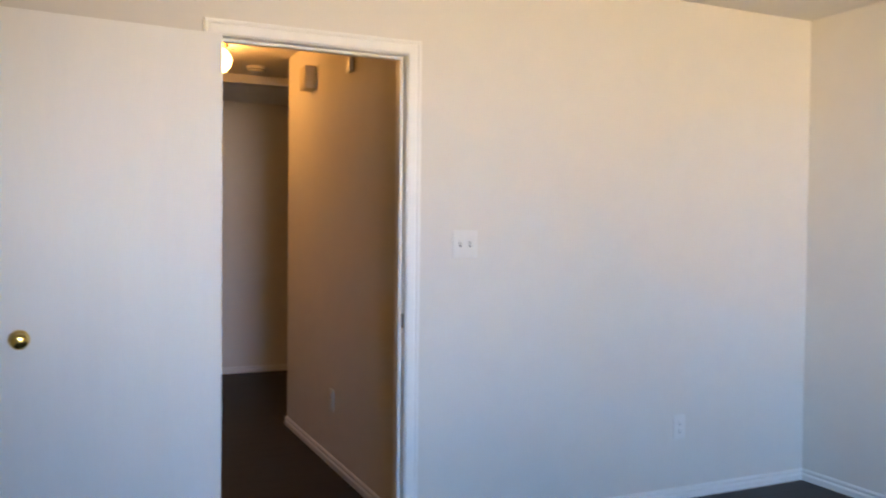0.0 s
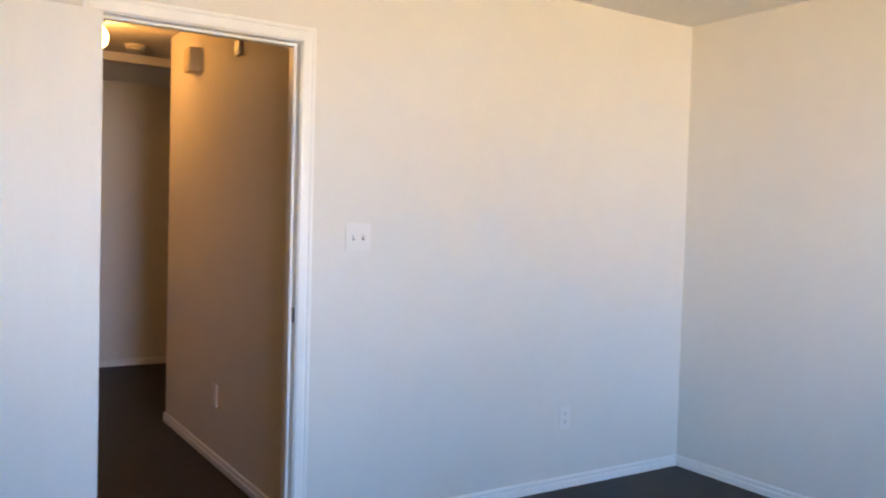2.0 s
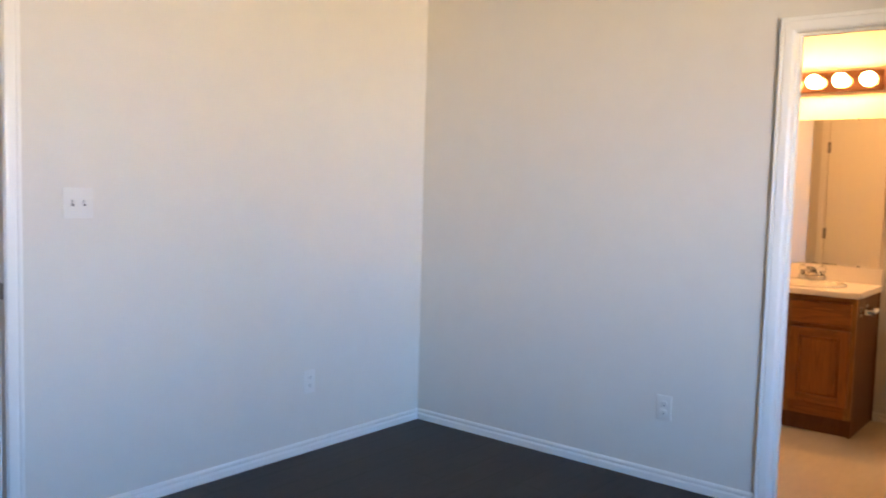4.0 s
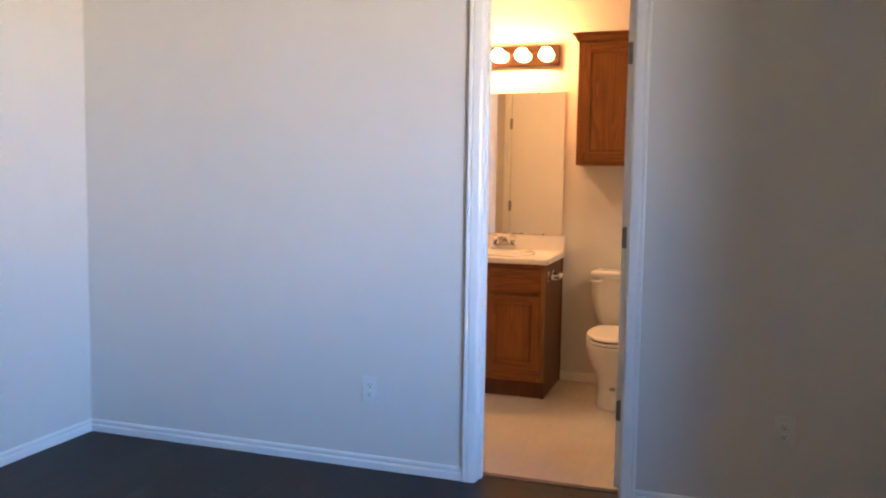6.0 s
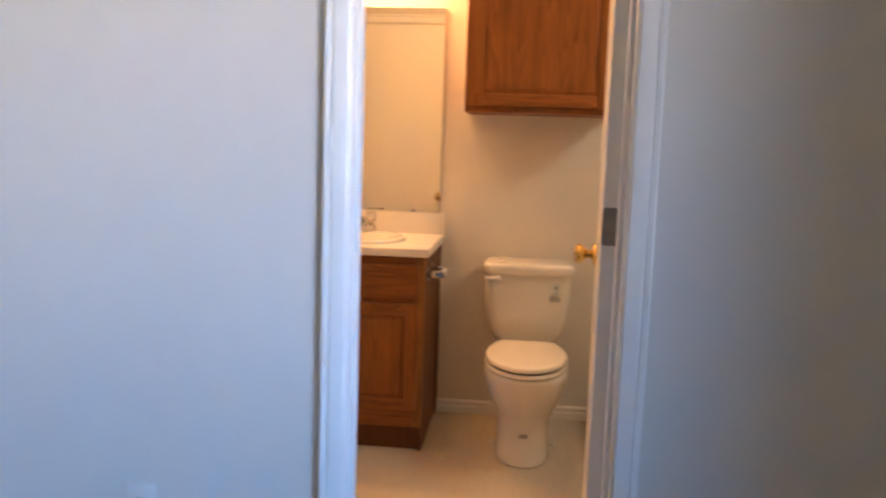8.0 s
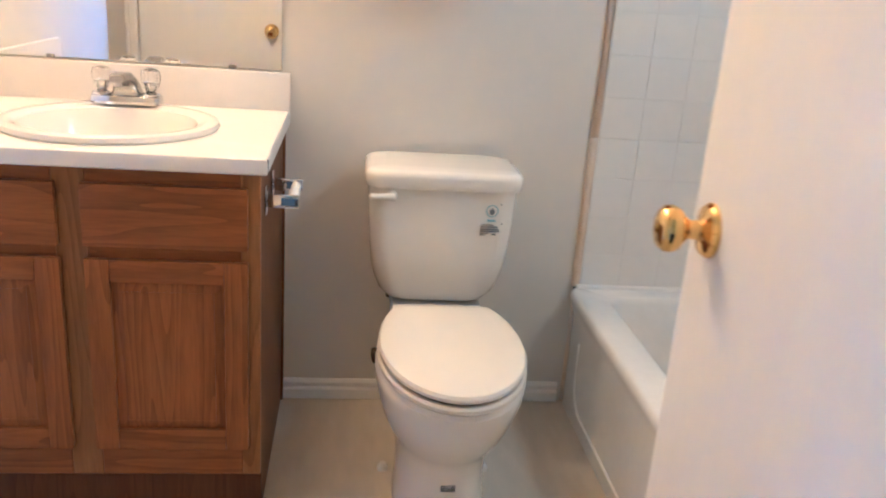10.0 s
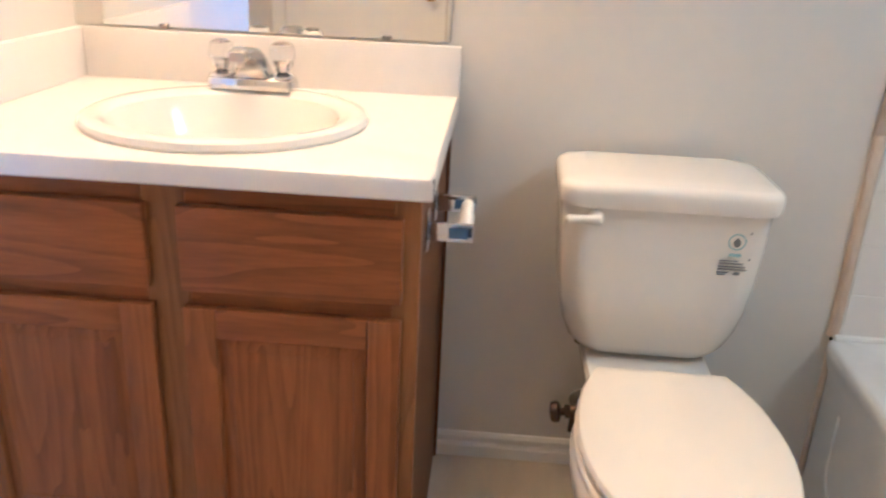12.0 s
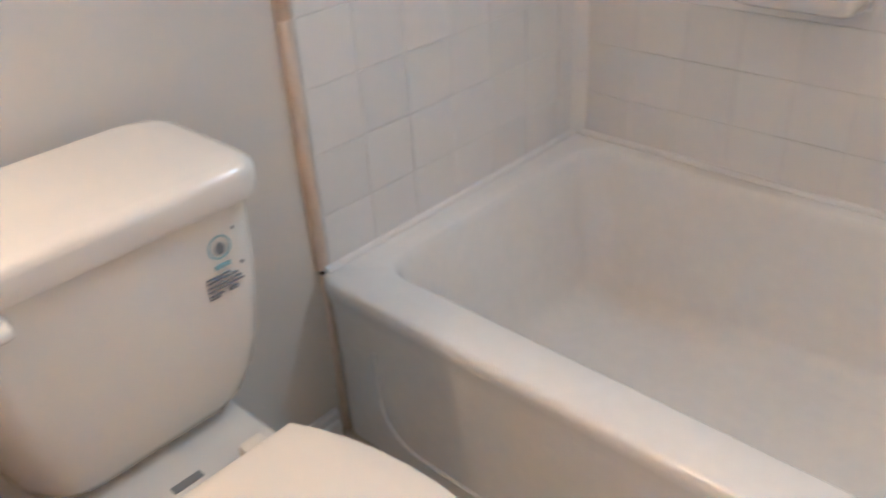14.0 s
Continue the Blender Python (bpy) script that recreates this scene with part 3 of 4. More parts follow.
for y0, y1 in ((-1.952, -1.638), (-1.592, -1.285)):
    raised_front(va, "drawer_front", y0, y1, 0.622, 0.749, FX - 0.018, None, OAKH, 0, True)
    raised_front(va, "cabinet_door", y0, y1, 0.172, 0.596, FX - 0.018, (OAKV, OAKH), OAKV, 0.047)

ct = thing("countertop", "white laminate vanity countertop with backsplash", "countertop")
SXC, SYC, SRX, SRY = 1.606, -1.640, 0.219, 0.224
CX0, CY0 = 1.347, -1.992
# slab with an oval hole for the basin
bm = bmesh.new()
N = 48
hole = [(SXC + (SRX - 0.02) * math.cos(2 * math.pi * i / N), SYC + (SRY - 0.02) * math.sin(2 * math.pi * i / N)) for i in range(N)]


def to_edge(x, y, x0, x1, y0, y1):
    dx, dy = x - SXC, y - SYC
    k = min(((x1 if dx > 0 else x0) - SXC) / dx if abs(dx) > 1e-6 else 9e9, ((y1 if dy > 0 else y0) - SYC) / dy if abs(dy) > 1e-6 else 9e9)
    return SXC + dx * k, SYC + dy * k


CXB, CYB = XB - 0.001, YL - 0.001
corner = [math.atan2(b - SYC, a - SXC) for a in (CX0, CXB) for b in (CY0, CYB)]
angs = sorted([2 * math.pi * i / N - math.pi for i in range(N)] + corner)
ring = lambda f: [f(a) for a in angs]
ins = lambda e, z: ring(lambda a: (*to_edge(SXC + math.cos(a), SYC + math.sin(a), CX0 + e, CXB, CY0 + e * 0.3, CYB), z))
hol = lambda z: ring(lambda a: (SXC + (SRX - 0.02) * math.cos(a), SYC + (SRY - 0.02) * math.sin(a), z))
loft(bm, [hol(0.7835), ins(0.003, 0.7835), ins(0, 0.786), ins(0, 0.807), ins(0.003, 0.814), ins(0.010, 0.8175), hol(0.8175), hol(0.7835)], False, False)
part("slab", bm, LAMI, ct)
part("backsplash", box(XB - 0.021, XB - 0.001, CY0, YL - 0.022, 0.8175, 0.911, bevel=0.003), LAMI, ct)
part("side_splash", box(CX0 + 0.012, XB - 0.001, YL - 0.021, YL - 0.001, 0.8178, 0.911, bevel=0.003), LAMI, ct)
part("edge_seam", box(CX0 + 0.006, CX0 + 0.0085, CY0 - 0.0012, CY0 + 0.0008, 0.786, 0.814), SLOT, ct, "dark seam along the laminate end", smooth=False)

sk = thing("sink", "oval white drop-in bathroom sink", "sink")
ell = lambda k, z, dx=0.0: [(SXC + dx + k * SRX * math.cos(2 * math.pi * i / N), SYC + k * SRY * math.sin(2 * math.pi * i / N), z) for i in range(N)]
part("basin", loft(bmesh.new(), [ell(0.99, 0.8216), ell(1.0, 0.826), ell(0.985, 0.834), ell(0.95, 0.8375), ell(0.87, 0.8365), ell(0.80, 0.830, -0.014), ell(0.76, 0.812, -0.017), ell(0.70, 0.775, -0.018),
                                 ell(0.58, 0.735, -0.015), ell(0.40, 0.708, -0.01), ell(0.18, 0.698, 0), ell(0.09, 0.696, 0)], False, True), CHINA, sk)
part("drain", lathe(bmesh.new(), [(0.024, 0.6965), (0.024, 0.700), (0.017, 0.701), (0.016, 0.6985), (0.004, 0.6985)], Matrix.Translation((SXC, SYC, 0)), 24), CHROME, sk, "chrome drain ring")

fa = thing("faucet", "chrome bathroom faucet with two clear acrylic handles", "faucet")
fx, fy, fz = 1.795, -1.625, 0.8375
part("base", loft(bmesh.new(), [rrect(fx, fy, 0.027 * k, 0.079 * k2, 0.014 * k, fz + z) for z, k, k2 in ((0, 1, 1), (0.010, 1, 1), (0.018, 0.93, 0.98), (0.021, 0.78, 0.94))]), CHROME, fa)
rings = []
for u, cx, cz, w, h in ((0.0, 0.006, 0.019, 0.034, 0.027), (0.2, 0.001, 0.034, 0.030, 0.023), (0.4, -0.010, 0.048, 0.026, 0.019), (0.6, -0.027, 0.060, 0.022, 0.015), (0.8, -0.052, 0.066, 0.019, 0.012), (1.0, -0.078, 0.066, 0.017, 0.010), (1.1, -0.084, 0.065, 0.014, 0.008)):
    tilt = Matrix.Translation((fx + cx, fy, fz + cz)) @ pose(0, 0, 0, 0, -min(u * 115, 88))
    rings.append([tilt @ Vector((p[0], p[1], 0)) for p in rrect(0, 0, h, w, min(h, w) * 0.62, 0, 6)])
part("spout", loft(bmesh.new(), rings), SATIN, fa, "satin chrome tapered spout")
part("aerator", lathe(bmesh.new(), [(0.0095, 0.004), (0.0095, -0.010), (0.007, -0.011)], Matrix.Translation((fx - 0.072, fy, fz + 0.058)), 16), CHROME, fa)
for dy in (-0.055, 0.055):
    at = Matrix.Translation((fx, fy + dy, fz + 0.018))
    hd = part("handle_stem", lathe(bmesh.new(), [(0.0235, -0.002), (0.0225, 0.006), (0.016, 0.010), (0.008, 0.013), (0.010, 0.024), (0.0145, 0.034), (0.004, 0.036)], at, 20), CHROME, fa)
    bm = bmesh.new()
    prof = [(0.010, 0.014), (0.0165, 0.022), (0.0205, 0.036), (0.021, 0.050), (0.0185, 0.060), (0.004, 0.061)]
    loft(bm, [[at @ Vector(((r + (0.0014 if i % 2 else -0.0010)) * math.cos(2 * math.pi * i / 20), (r + (0.0014 if i % 2 else -0.0010)) * math.sin(2 * math.pi * i / 20), z)) for i in range(20)] for r, z in prof])
    part("handle_knob", bm, GLASS, hd, "clear acrylic faceted knob", smooth=False)
    part("handle_cap", lathe(bmesh.new(), [(0.015, 0.0612), (0.015, 0.0632), (0.011, 0.0645)], at, 18), SATIN, hd)

for ob in (sk, fa):
    ob.matrix_world = Matrix.Translation((0, 0, -0.0037))

tp = thing("toilet_paper_holder", "chrome toilet paper holder with white roller on the vanity side", "paper holder")
for x in (1.462, 1.60):
    part("mount_plate", box(x - 0.014, x + 0.014, VY0 - 0.005, VY0, 0.675, 0.735, bevel=0.002), CHROME, tp)
    a = part("arm", box(x - 0.005, x + 0.005, VY0 - 0.070, VY0 - 0.004, 0.690, 0.718, bevel=0.003), CHROME, tp)
    # the arm's blue reflection, put on as a thin coloured plate
    part("glint", box(x - 0.0062, x - 0.0052, VY0 - 0.062, VY0 - 0.034, 0.696, 0.712), BLUE, a, "blue reflection painted on the chrome arm", smooth=False)
part("roller", lathe(bmesh.new(), [(0.006, 0), (0.0125, 0.004), (0.0125, 0.064), (0.0105, 0.066), (0.0105, 0.124), (0.006, 0.128)], Matrix.Translation((1.467, VY0 - 0.056, 0.704)) @ pose(0, 0, 0, 0, 90), 18), PLAST, tp, "white plastic spring roller")

mi = thing("mirror", "large frameless wall mirror above the vanity", "mirror")
part("glass", box(XB - 0.008, XB - 0.002, -1.970, -1.300, 0.916, 1.803, bevel=0.001, seg=1), MIRROR, mi, smooth=False)
for y, z, s in ((-1.85, 0.914, 1), (-1.42, 0.914, 1), (-1.80, 1.806, -1), (-1.45, 1.806, -1)):
    part("clip", box(XB - 0.0115, XB - 0.001, y - 0.009, y + 0.009, min(z, z + s * 0.009), max(z, z + s * 0.009), bevel=0.001, seg=1), STEEL, mi)

lb = thing("vanity_light", "coppery four-bulb light bar above the mirror, all bulbs lit", "wall light")
part("back_bar", box(XB - 0.045, XB - 0.001, -1.927, -1.316, 1.966, 2.086, bevel=0.004), FIXT, lb)
for y in (-1.857, -1.706, -1.556, -1.406):
    at = Matrix.Translation((XB - 0.045, y, 2.026)) @ pose(0, 0, 0, 0, -90)
    so = part("socket", lathe(bmesh.new(), [(0.026, 0.0), (0.026, 0.004), (0.020, 0.012), (0.016, 0.014)], at, 20), FIXT, lb)
    prof = [(0.014, 0.012)] + [(0.042 * math.sin(radians(a)), 0.052 - 0.042 * math.cos(radians(a))) for a in range(25, 180, 15)]
    part("globe_bulb", lathe(bmesh.new(), prof, at, 24), BULB, so, "lit round globe bulb")

ca = thing("wall_cabinet", "reddish oak wall cabinet with crown above the toilet", "cabinet")
AX, AY0, AY1, AZ0, AZ1 = 1.647, -2.688, -2.085, 1.351, 2.085
part("body", box(AX + 0.018, XB, AY0, AY1, AZ0, AZ1), OAKV, ca, smooth=False)
for y0, y1 in ((AY0, AY0 + 0.04), (AY1 - 0.04, AY1)):
    part("stile", box(AX, AX + 0.018, y0, y1, AZ0, AZ1, bevel=0.0015, seg=1), OAKV, ca, smooth=False)
for z0, z1 in ((AZ0, AZ0 + 0.045), (AZ1 - 0.06, AZ1)):
    part("rail", box(AX, AX + 0.018, AY0 + 0.04, AY1 - 0.04, z0, z1, bevel=0.0015, seg=1), OAKH, ca, smooth=False)
raised_front(ca, "cabinet_door", AY0 + 0.022, AY1 - 0.022, AZ0 + 0.024, AZ1 - 0.038, AX - 0.018, (OAKV, OAKH), OAKV, 0.05)
bm = bmesh.new()
loft(bm, [[(AX - e, AY0 - e, z), (XB, AY0 - e, z), (XB, AY1 + e, z), (AX - e, AY1 + e, z)] for e, z in ((0.002, AZ1 - 0.022), (0.012, AZ1 - 0.016), (0.020, AZ1 + 0.004), (0.034, AZ1 + 0.016), (0.036, AZ1 + 0.024), (0.03, AZ1 + 0.026))])
part("crown", bm, OAKH, ca, smooth=False)

# ---- toilet ----
to = thing("toilet", "white two-piece toilet with closed lid", "toilet")
TY = -2.370
rings = [egg(f, m_, b, TY, w, z) for f, m_, b, w, z in (
    (1.292, 1.45, 1.70, 0.104, 0.0), (1.286, 1.45, 1.70, 0.108, 0.010), (1.292, 1.45, 1.70, 0.104, 0.035), (1.300, 1.46, 1.68, 0.102, 0.10), (1.290, 1.46, 1.67, 0.106, 0.16), (1.254, 1.45, 1.66, 0.122, 0.21),
    (1.206, 1.43, 1.66, 0.143, 0.26), (1.175, 1.42, 1.66, 0.155, 0.31), (1.160, 1.41, 1.66, 0.161, 0.345), (1.155, 1.41, 1.66, 0.163, 0.369), (1.161, 1.41, 1.65, 0.157, 0.379))]
bowl = part("bowl", loft(bmesh.new(), rings), CHINA, to)
bm = bmesh.new()
loft(bm, [rrect((1.585 + x1) / 2, TY, (x1 - 1.585) / 2, w, r, z) for x1, w, r, z in ((1.86, 0.085, 0.03, 0.0), (1.86, 0.080, 0.03, 0.15), (1.88, 0.088, 0.03, 0.25), (1.895, 0.112, 0.03, 0.33), (1.895, 0.118, 0.03, 0.365), (1.89, 0.112, 0.03, 0.376))])
part("deck", bm, CHINA, to)
for s in (-1, 1):
    part("bolt_cap", lathe(bmesh.new(), [(0.014, 0), (0.014, 0.008), (0.008, 0.017)], Matrix.Translation((1.56, TY + s * 0.125, 0.0)), 14), CHINA, to)
    part("seat_hinge", box(1.600, 1.640, TY + s * 0.07 - 0.017, TY + s * 0.07 + 0.017, 0.376, 0.404, bevel=0.007), SEATM, to)
part("deck_marking", box(1.655, 1.668, TY - 0.012, TY + 0.028, 0.3762, 0.3768), INK, to, "faint stamped mark", smooth=False)
part("seat", loft(bmesh.new(), [egg(1.150 + i, 1.40, 1.69 - i, TY, 0.160 - i, z - 0.005, 1.604 - i) for i, z in ((0.005, 0.3885), (0.0, 0.392), (0.0, 0.400), (0.004, 0.4045))]), SEATM, to)
part("lid", loft(bmesh.new(), [egg(1.153 + i, 1.40, 1.69 - i, TY, 0.158 - i, z - 0.005, 1.604 - i * 0.5) for i, z in ((0.005, 0.411), (0.001, 0.4135), (0.0, 0.421), (0.004, 0.4275), (0.014, 0.4305), (0.04, 0.4325), (0.09, 0.4335))]), SEATM, to, "closed cream-white lid")
# black sheets under lid and seat imitate the shade in the gaps
for z0, z1 in ((0.3990, 0.4065), (0.3780, 0.3842)):
    part("gap_shade", loft(bmesh.new(), [egg(1.164, 1.40, 1.67, TY, 0.147, z, 1.59) for z in (z0, z1)]), SLOT, to, "dark sheet for the shade in the gap", smooth=False)
KY = -2.367
tank_rings = []
for x0, h, r, z in ((1.735, 0.112, 0.045, 0.382), (1.722, 0.128, 0.05, 0.390), (1.710, 0.146, 0.055, 0.410), (1.700, 0.160, 0.055, 0.445), (1.694, 0.169, 0.05, 0.49), (1.690, 0.175, 0.045, 0.55), (1.687, 0.180, 0.045, 0.62), (1.685, 0.182, 0.045, 0.694)):
    tank_rings.append(rrect((x0 + 1.897) / 2, KY, (1.897 - x0) / 2, h, r, z))
tank = part("tank", loft(bmesh.new(), tank_rings), CHINA, to)
part("tank_lid", loft(bmesh.new(), [rrect((x0 + 1.892) / 2, KY, (1.892 - x0) / 2, h, r, z) for x0, h, r, z in
                                    ((1.680, 0.183, 0.036, 0.6855), (1.674, 0.188, 0.038, 0.687), (1.672, 0.190, 0.038, 0.692), (1.671, 0.191, 0.038, 0.714), (1.673, 0.189, 0.038, 0.7215), (1.678, 0.184, 0.036, 0.7265), (1.69, 0.174, 0.032, 0.729), (1.73, 0.14, 0.02, 0.7305))]), CHINA, to)
lever = Matrix.Translation((1.668, -2.240, 0.668)) @ pose(0, 0, 0, -90, 0, 6)
lv = part("flush_lever", lathe(bmesh.new(), [(0.004, -0.010), (0.0095, -0.007), (0.0105, 0.0), (0.0080, 0.010), (0.0066, 0.034), (0.0072, 0.050), (0.003, 0.054)], lever, 18), CHINA, tank, "white flush lever")
part("lever_hub", lathe(bmesh.new(), [(0.013, 0), (0.013, 0.012), (0.009, 0.018)], Matrix.Translation((1.690, -2.240, 0.668)) @ pose(0, 0, 0, 0, -90), 18), CHINA, lv)
# printed sticker: badge and lines of small print
def mark(name, y0, y1, z0, z1, m, x=1.6855):
    part(name, box(x - 0.0006, x + 0.002, y0, y1, z0, z1), m, tank, smooth=False)


bm = bmesh.new()
loft(bm, [[(1.6862 - 0.001, -2.484 + r * math.cos(2 * math.pi * i / 28), 0.638 + r * math.sin(2 * math.pi * i / 28)) for i in range(28)] for r in (0.0152, 0.0128)], False, False)
part("badge_ring", bm, TEAL, tank, "printed round water-saving badge", smooth=False)
bm = bmesh.new()
loft(bm, [[(1.6852 - d, -2.484 + 0.0062 * math.sin(2 * math.pi * i / 20) * (1 - max(0, math.cos(2 * math.pi * i / 20)) ** 2 * 0.75), 0.637 + 0.0085 * math.cos(2 * math.pi * i / 20)) for i in range(20)] for d in (0, 0.0005)])
part("badge_drop", bm, INK, tank, smooth=False)
mark("badge_bar", -2.494, -2.474, 0.611, 0.616, TEAL)
for z, y0, y1 in ((0.602, -2.490, -2.460), (0.597, -2.500, -2.460), (0.591, -2.505, -2.459), (0.586, -2.507, -2.459), (0.580, -2.478, -2.459), (0.576, -2.472, -2.459)):
    mark("print_line", y0, y1, z, z + 0.0013, INK)
mark("print_block", -2.497, -2.487, 0.577, 0.581, INK)
mark("print_dot", -2.511, -2.508, 0.605, 0.608, INK)
mark("print_dot", -2.507, -2.504, 0.653, 0.656, INK)
for z in (0.118, 0.124, 0.130):
    part("base_print", box(1.2945, 1.302, TY - 0.018, TY + 0.014, z, z + 0.0035), INK, bowl, "small grey print on the pedestal", smooth=False)

vv = thing("water_valve", "tarnished metal water stop valve with supply hose", "valve")
at = Matrix.Translation((XB, -2.285, 0.165)) @ pose(0, 0, 0, 0, -90)
part("escutcheon", lathe(bmesh.new(), [(0.026, 0.0), (0.025, 0.004), (0.011, 0.010)], at, 20), STEEL, vv)
part("stub_pipe", lathe(bmesh.new(), [(0.009, 0.004), (0.009, 0.045)], at, 14), BRONZE, vv)
side = Matrix.Translation((XB - 0.052, -2.290, 0.168)) @ pose(0, 0, 0, -102, 0, -8)
part("valve_body", lathe(bmesh.new(), [(0.011, -0.004), (0.0155, 0.002), (0.0155, 0.030), (0.011, 0.034), (0.0075, 0.056)], side, 18), BRONZE, vv)
bm = lathe(bmesh.new(), [(0.012, 0.052), (0.022, 0.056), (0.0235, 0.064), (0.021, 0.072), (0.012, 0.075)], side, 20)
part("valve_handle", bm, BRONZE, vv, "oval tarnished handle")
part("packing_nut", lathe(bmesh.new(), [(0.013, 0.032), (0.0145, 0.034), (0.0145, 0.042), (0.012, 0.044)], side, 6), BRONZE, vv)
part("inlet_elbow", tube(bmesh.new(), [(XB - 0.052, -2.272, 0.165), (XB - 0.053, -2.268, 0.145), (XB - 0.056, -2.266, 0.118)], 0.0095, 12), BRONZE, vv)
part("supply_hose", tube(bmesh.new(), [(XB - 0.05, -2.296, 0.170), (XB - 0.05, -2.298, 0.21), (XB - 0.06, -2.292, 0.27), (XB - 0.08, -2.272, 0.33), (XB - 0.090, -2.262, 0.380)], 0.0055), STEEL, vv)
part("coupling_nut", lathe(bmesh.new(), [(0.013, 0.352), (0.016, 0.355), (0.017, 0.372), (0.014, 0.392)], Matrix.Translation((XB - 0.092, -2.260, 0)), 10), BRONZE, vv, "dark coupling nut under the tank")

# ---- bathtub ----
tb = thing("bathtub", "white enamelled built-in bathtub with apron", "bathtub")
TX0, TX1, TY0, TY1 = 0.386, XB - 0.002, YT + 0.001, -2.748


def tc(e, z, r):
    """The tub's outer outline at height z: square at the wall, rounded at the apron's ends."""
    out = []
    for sx, x, sy, y, q, a0 in ((1, TX1, 1, TY1 - e, r, 0), (-1, TX0, 1, TY1 - e, r, 90), (-1, TX0, -1, TY0, 0.004, 180), (1, TX1, -1, TY0, 0.004, 270)):
        for k in range(7):
            a = radians(a0 + 15 * k)
            out.append((x - sx * q + q * math.cos(a), y - sy * q + q * math.sin(a), z))
    return out



bc = lambda fx0, fx1, fy0, fy1, r, z: rrect((fx0 + fx1) / 2, (fy0 + fy1) / 2, (fx1 - fx0) / 2, (fy1 - fy0) / 2, r, z)
shell = [tc(0.022, 0.0, 0.030), tc(0.020, 0.30, 0.030), tc(0.006, 0.338, 0.040), tc(0.0, 0.355, 0.046), tc(0.001, 0.365, 0.046), tc(0.005, 0.3712, 0.044), tc(0.013, 0.374, 0.038)]
basin = [bc(TX0 + 0.075, TX1 - 0.070, TY0 + 0.045, TY1 - 0.086, 0.062, 0.374), bc(TX0 + 0.080, TX1 - 0.076, TY0 + 0.050, TY1 - 0.092, 0.060, 0.370), bc(TX0 + 0.086, TX1 - 0.082, TY0 + 0.055, TY1 - 0.098, 0.056, 0.355),
         bc(TX0 + 0.16, TX1 - 0.105, TY0 + 0.067, TY1 - 0.113, 0.05, 0.22), bc(TX0 + 0.24, TX1 - 0.128, TY0 + 0.078, TY1 - 0.132, 0.048, 0.10), bc(TX0 + 0.26, TX1 - 0.140, TY0 + 0.086, TY1 - 0.140, 0.06, 0.076),
         bc(TX0 + 0.285, TX1 - 0.165, TY0 + 0.105, TY1 - 0.160, 0.05, 0.064), bc(TX0 + 0.33, TX1 - 0.20, TY0 + 0.14, TY1 - 0.20, 0.04, 0.060)]
part("shell", loft(bmesh.new(), shell + basin, False, True), TUBM, tb)
pts = [(1.80, TY1 - 0.0205, 0.25), (1.80, TY1 - 0.0205, 0.20), (1.80, TY1 - 0.0205, 0.15)]
pts += [(1.71 + 0.09 * math.cos(radians(a)), TY1 - 0.0205, 0.15 + 0.09 * math.sin(radians(a))) for a in range(-12, -91, -13)]
pts += [(1.6, TY1 - 0.0205, 0.06), (1.2, TY1 - 0.0205, 0.06), (0.55, TY1 - 0.0205, 0.06)]
part("apron_bead", tube(bmesh.new(), pts, 0.0045, 8), TUBM, tb, "raised bead line on the apron")
part("rim_caulk", tube(bmesh.new(), [(TX1 - 0.016, TY1 - 0.02, 0.376), (TX1 - 0.016, -3.2, 0.376), (TX1 - 0.016, TY0 + 0.02, 0.378)], 0.0085, 8), TUBM, tb)
part("rim_caulk", tube(bmesh.new(), [(TX0 + 0.02, TY0 + 0.014, 0.376), (1.2, TY0 + 0.014, 0.376), (TX1 - 0.02, TY0 + 0.014, 0.378)], 0.0085, 8), TUBM, tb)
part("floor_caulk", tube(bmesh.new(), [(TX0, TY1 - 0.018, 0.002), (1.2, TY1 - 0.018, 0.002), (TX1, TY1 - 0.018, 0.002)], 0.006, 8), TUBM, tb)

so = thing("soap_dish", "white ceramic soap dish set into the tub wall", "soap dish")
part("dish", loft(bmesh.new(), [rrect(1.445, -3.49 + d / 2, 0.10 - i, 0.02 + d / 2, 0.018, z + 0.02) for d, i, z in ((0.03, 0.014, 0.700), (0.06, 0.004, 0.712), (0.07, 0.0, 0.728), (0.07, 0.0, 0.738))]), CHINA, so)
part("back_plate", box(1.345, 1.545, -3.507, -3.494, 0.72, 0.83, bevel=0.005), CHINA, so)

# ---- tub surround ----
TF = 1.905                      # face of the tile on the back wall
YF = YT + 0.013                 # face of the tile along the tub
TILE_TOP = 1.86
gb = solid("tile_backing_back", box(TF + 0.0006, XB - 0.001, YT + 0.0005, -2.778, 0.378, TILE_TOP), GROUT, label="grout bed of the tiled end wall", category="tile wall")
gs = solid("tile_backing_side", box(0.387, TF + 0.0002, YT + 0.0005, YF - 0.0006, 0.378, TILE_TOP), GROUT, label="grout bed of the tiled long wall", category="tile wall")
bm = bmesh.new()
tube(bm, [(XB - 0.003, -2.771, 0.376), (XB - 0.004, -2.770, 0.8), (XB - 0.003, -2.771, 1.3), (XB - 0.003, -2.770, TILE_TOP)], 0.0125, 12)
solid("edge_caulk", bm, CAULK, smooth=True, label="yellowed caulk line along the tile edge", category="caulk")
solid("apron_caulk", tube(bmesh.new(), [(XB - 0.003, -2.772, 0.002), (XB - 0.003, -2.772, 0.2), (XB - 0.003, -2.772, 0.362)], 0.007, 8), CAULK, smooth=True, label="yellowed caulk line beside the tub apron", category="caulk")
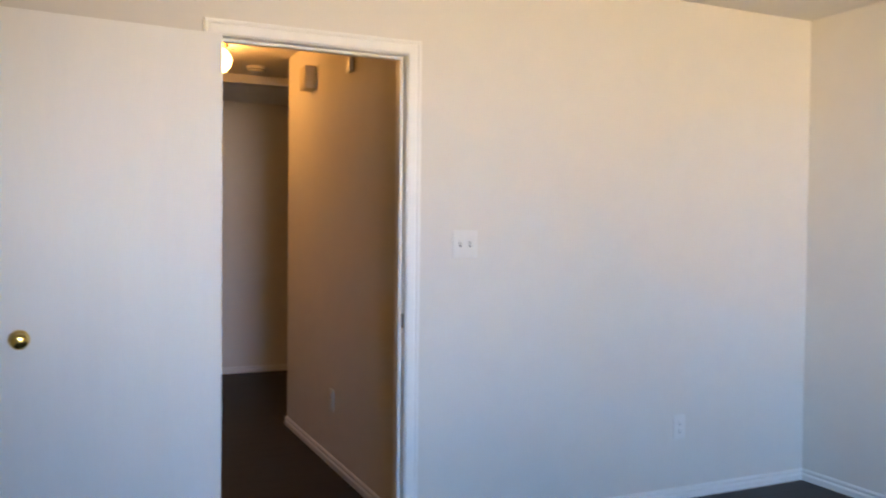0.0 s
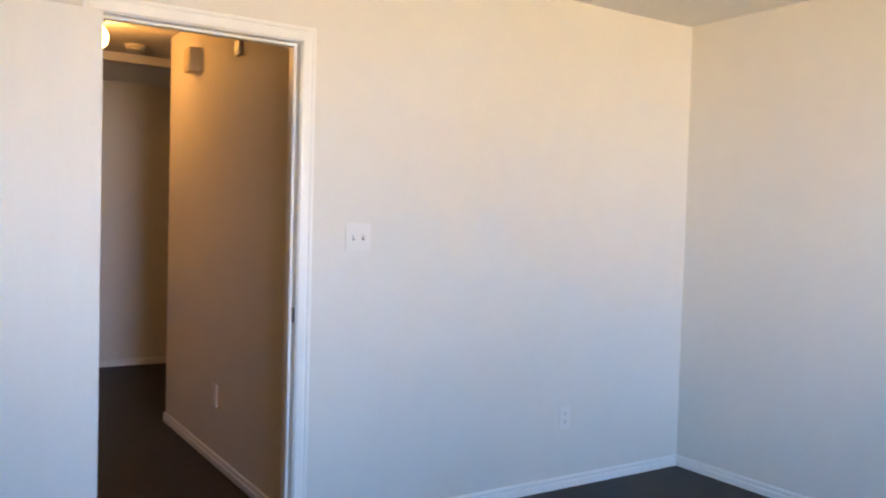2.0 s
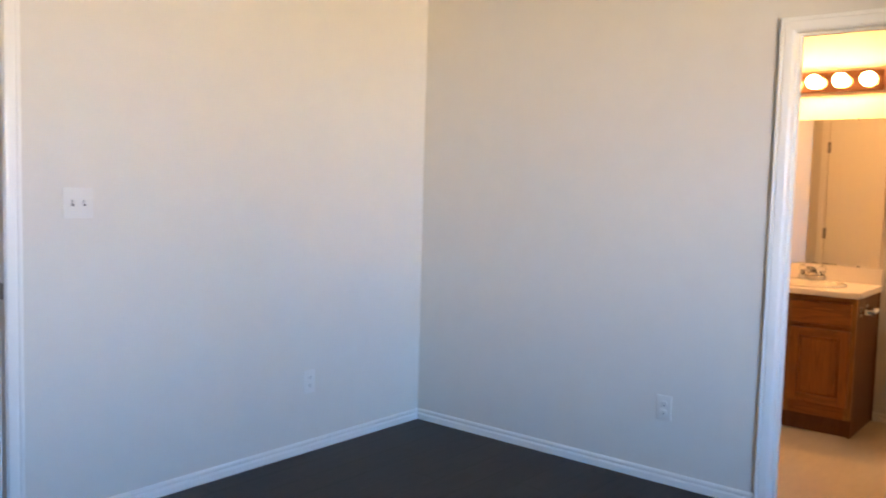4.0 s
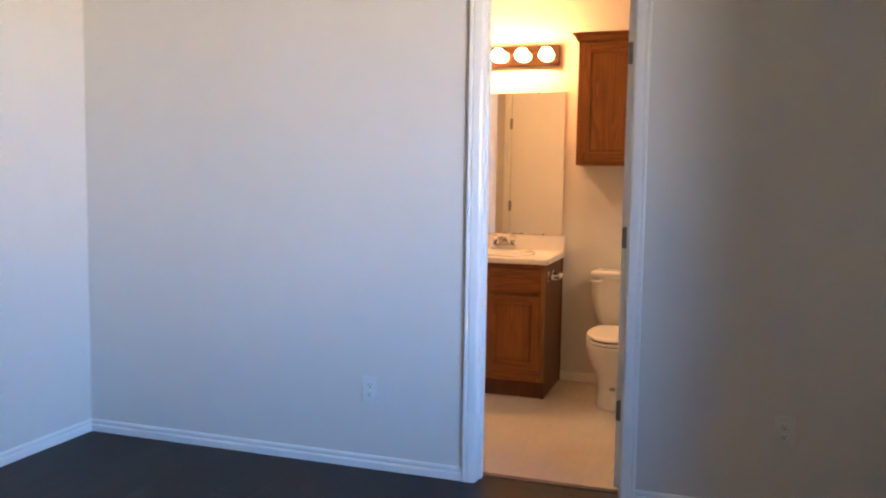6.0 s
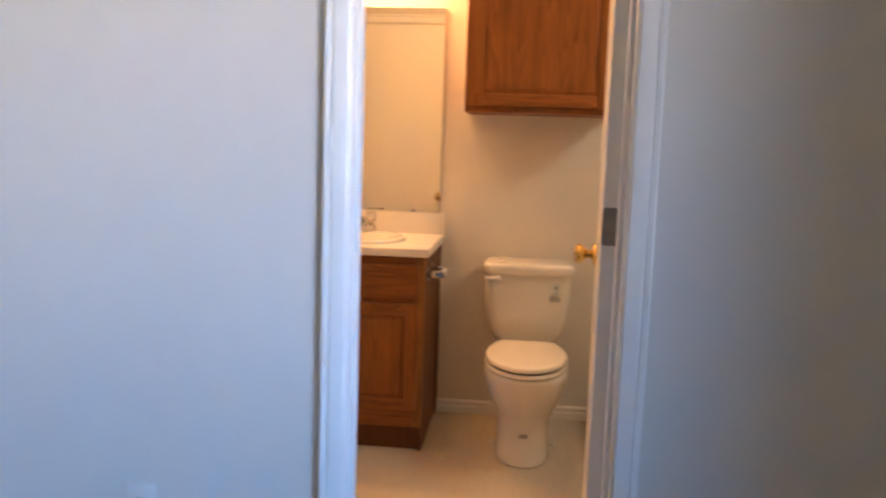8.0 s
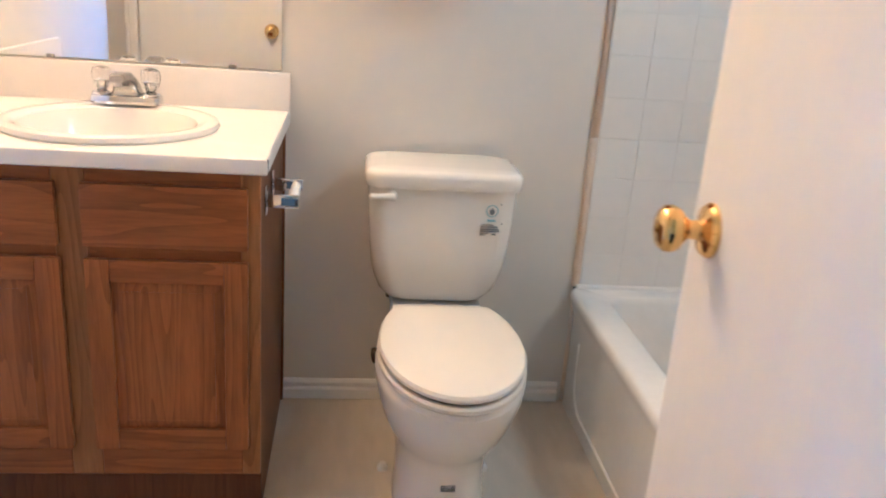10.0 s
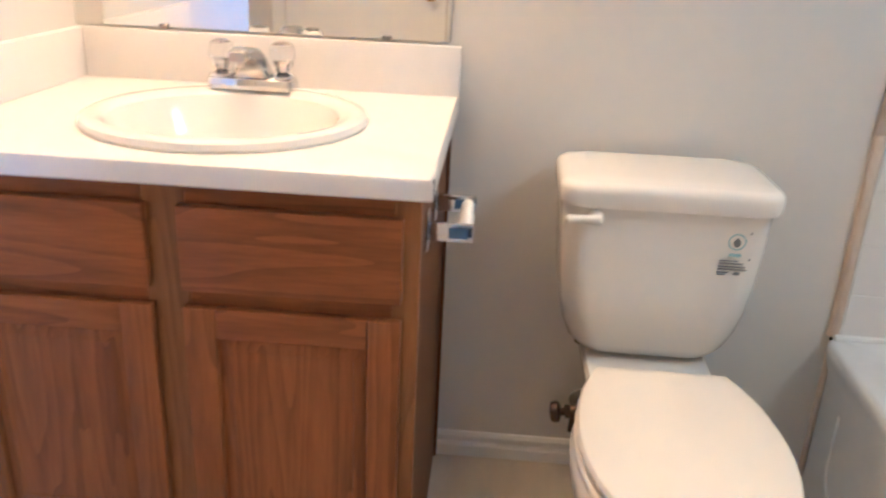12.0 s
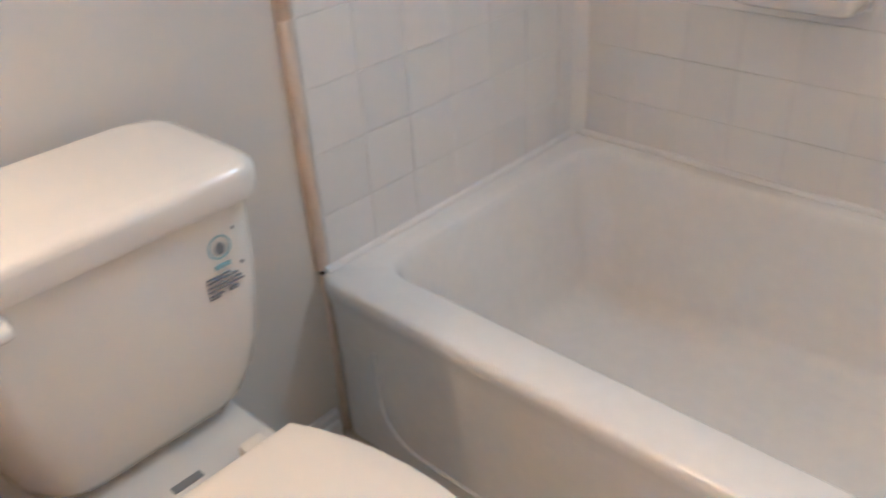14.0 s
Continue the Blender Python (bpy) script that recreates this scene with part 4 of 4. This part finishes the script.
solid("caulk_gap", box(XB - 0.022, XB - 0.002, -2.782, -2.764, 0.3655, 0.3725, bevel=0.002, seg=1), DARKGAP, label="dark open gap at the tub corner", category="gap")
PITCH, GAP = 0.1085, 0.0012
Z0 = 0.366


def tile_mesh(w, h):
    """A tile facing +z with eased edges, w by h."""
    bm = bmesh.new()
    loft(bm, [[(a * (w / 2 - i), b * (h / 2 - i), z) for a, b in ((-1, -1), (1, -1), (1, 1), (-1, 1))] for i, z in ((0, 0.0), (0, 0.0050), (0.0010, 0.006))], False, True)
    return mesh("tile", bm, TILE)


FULL = tile_mesh(PITCH - GAP, PITCH - GAP)
COVE = tile_mesh(0.052, 0.1517)
SLIM = tile_mesh(0.046, PITCH - GAP)
rows = int((TILE_TOP - Z0) / PITCH)
rnd = random.Random(4)


def lay(me, parent, m):
    o = new("tile", me)
    o.parent = parent
    o.matrix_world = m @ pose(0, 0, rnd.uniform(-0.0003, 0.0002), rnd.uniform(-0.12, 0.12), rnd.uniform(-0.08, 0.08))
    return o


for r in range(rows):
    z = Z0 + (r + 0.5) * PITCH
    for c in range(7):
        y = -2.780 - (c + 0.5) * PITCH
        if y - PITCH / 2 < YF + 0.005:
            continue
        lay(FULL, gb, pose(TF + 0.005, y, z, 90, 0, -90))
    lay(SLIM, gb, pose(TF + 0.005, -3.4548, z, 90, 0, -90))
    for c in range(14):
        lay(FULL, gs, pose(TF - 0.028 - (c + 0.5) * PITCH + 0.0, YF - 0.005, z, 90, 0, 180)) if TF - 0.028 - (c + 1) * PITCH > 0.386 else None
for r in range(int((TILE_TOP - Z0) / 0.152)):
    lay(COVE, gs, pose(TF - 0.0085, YF + 0.0085, Z0 + (r + 0.5) * 0.152, 90, 0, -135))

# ---- plank floors ----
fl, fh = bpy.data.objects["floor"], bpy.data.objects["floor_hall"]
PW, PL = 0.152, 1.22


def plank_mesh(length, width=PW):
    bm = bmesh.new()
    loft(bm, [[(a * (length / 2 - i), b * (width / 2 - i), z) for a, b in ((-1, -1), (1, -1), (1, 1), (-1, 1))] for i, z in ((0.0002, -0.0085), (0.0002, -0.0004), (0.0007, 0.0))], False, True)
    return mesh("plank", bm, PLANK)


cache = {}


def planks(parent, x0, x1, y0, y1):
    n = math.ceil((y1 - y0) / PW)
    for r in range(n):
        w = min(PW, y1 - y0 - r * PW)
        if w < 0.01:
            continue
        x = x0 - [0.0, 0.41, 0.83, 0.22, 0.61][r % 5]
        while x < x1:
            a, b = max(x, x0), min(x + PL, x1)
            x += PL
            if b - a < 0.02:
                continue
            key = (round(b - a, 3), round(w, 3))
            if key not in cache:
                cache[key] = plank_mesh(*key)
            o = new("plank", cache[key])
            o.parent = parent
            o.matrix_world = pose((a + b) / 2, y0 + r * PW + w / 2, 0)


planks(fl, WEST, 0.0, SOUTH, 0.0)
planks(fh, -3.5, 0.3, 0.0, 4.3)
o = new("plank", plank_mesh(0.09, OBY1 - OBY0))
o.parent, o.matrix_world = fl, pose(0.045, (OBY0 + OBY1) / 2, 0)
bm = box(0.0, 0.1, OBY0, OBY1, -0.08, -0.0095)
solid("floor_doorway", bm, SUB, label="floor under the bathroom doorway", category="floor")

# the bathroom's furnishings stand in true proportion to its back wall
SIZE = 1.022    # with the small offsets of each group from the wall
VANITY = "vanity_cabinet countertop sink faucet toilet_paper_holder".split()
WALLS = "wall_back wall_left floor_bathroom ceiling_bathroom baseboard_back baseboard_left mirror vanity_light wall_cabinet".split()
TOILET = ["toilet", "water_valve"]
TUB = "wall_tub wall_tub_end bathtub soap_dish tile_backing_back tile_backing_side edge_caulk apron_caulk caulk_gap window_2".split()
for names, dx, dy, dz in ((VANITY, 0.012, 0.003, 0), (WALLS, 0.014, 0.003, 0), (TOILET, 0.014, -0.005, 0), (TUB, 0.014, -0.019, -0.010)):
    for name in names:
        ob = bpy.data.objects[name]
        ob.matrix_world = Matrix.Translation((XB * (1 - SIZE) + dx, dy, dz)) @ Matrix.Diagonal((SIZE, SIZE, SIZE, 1)) @ ob.matrix_world
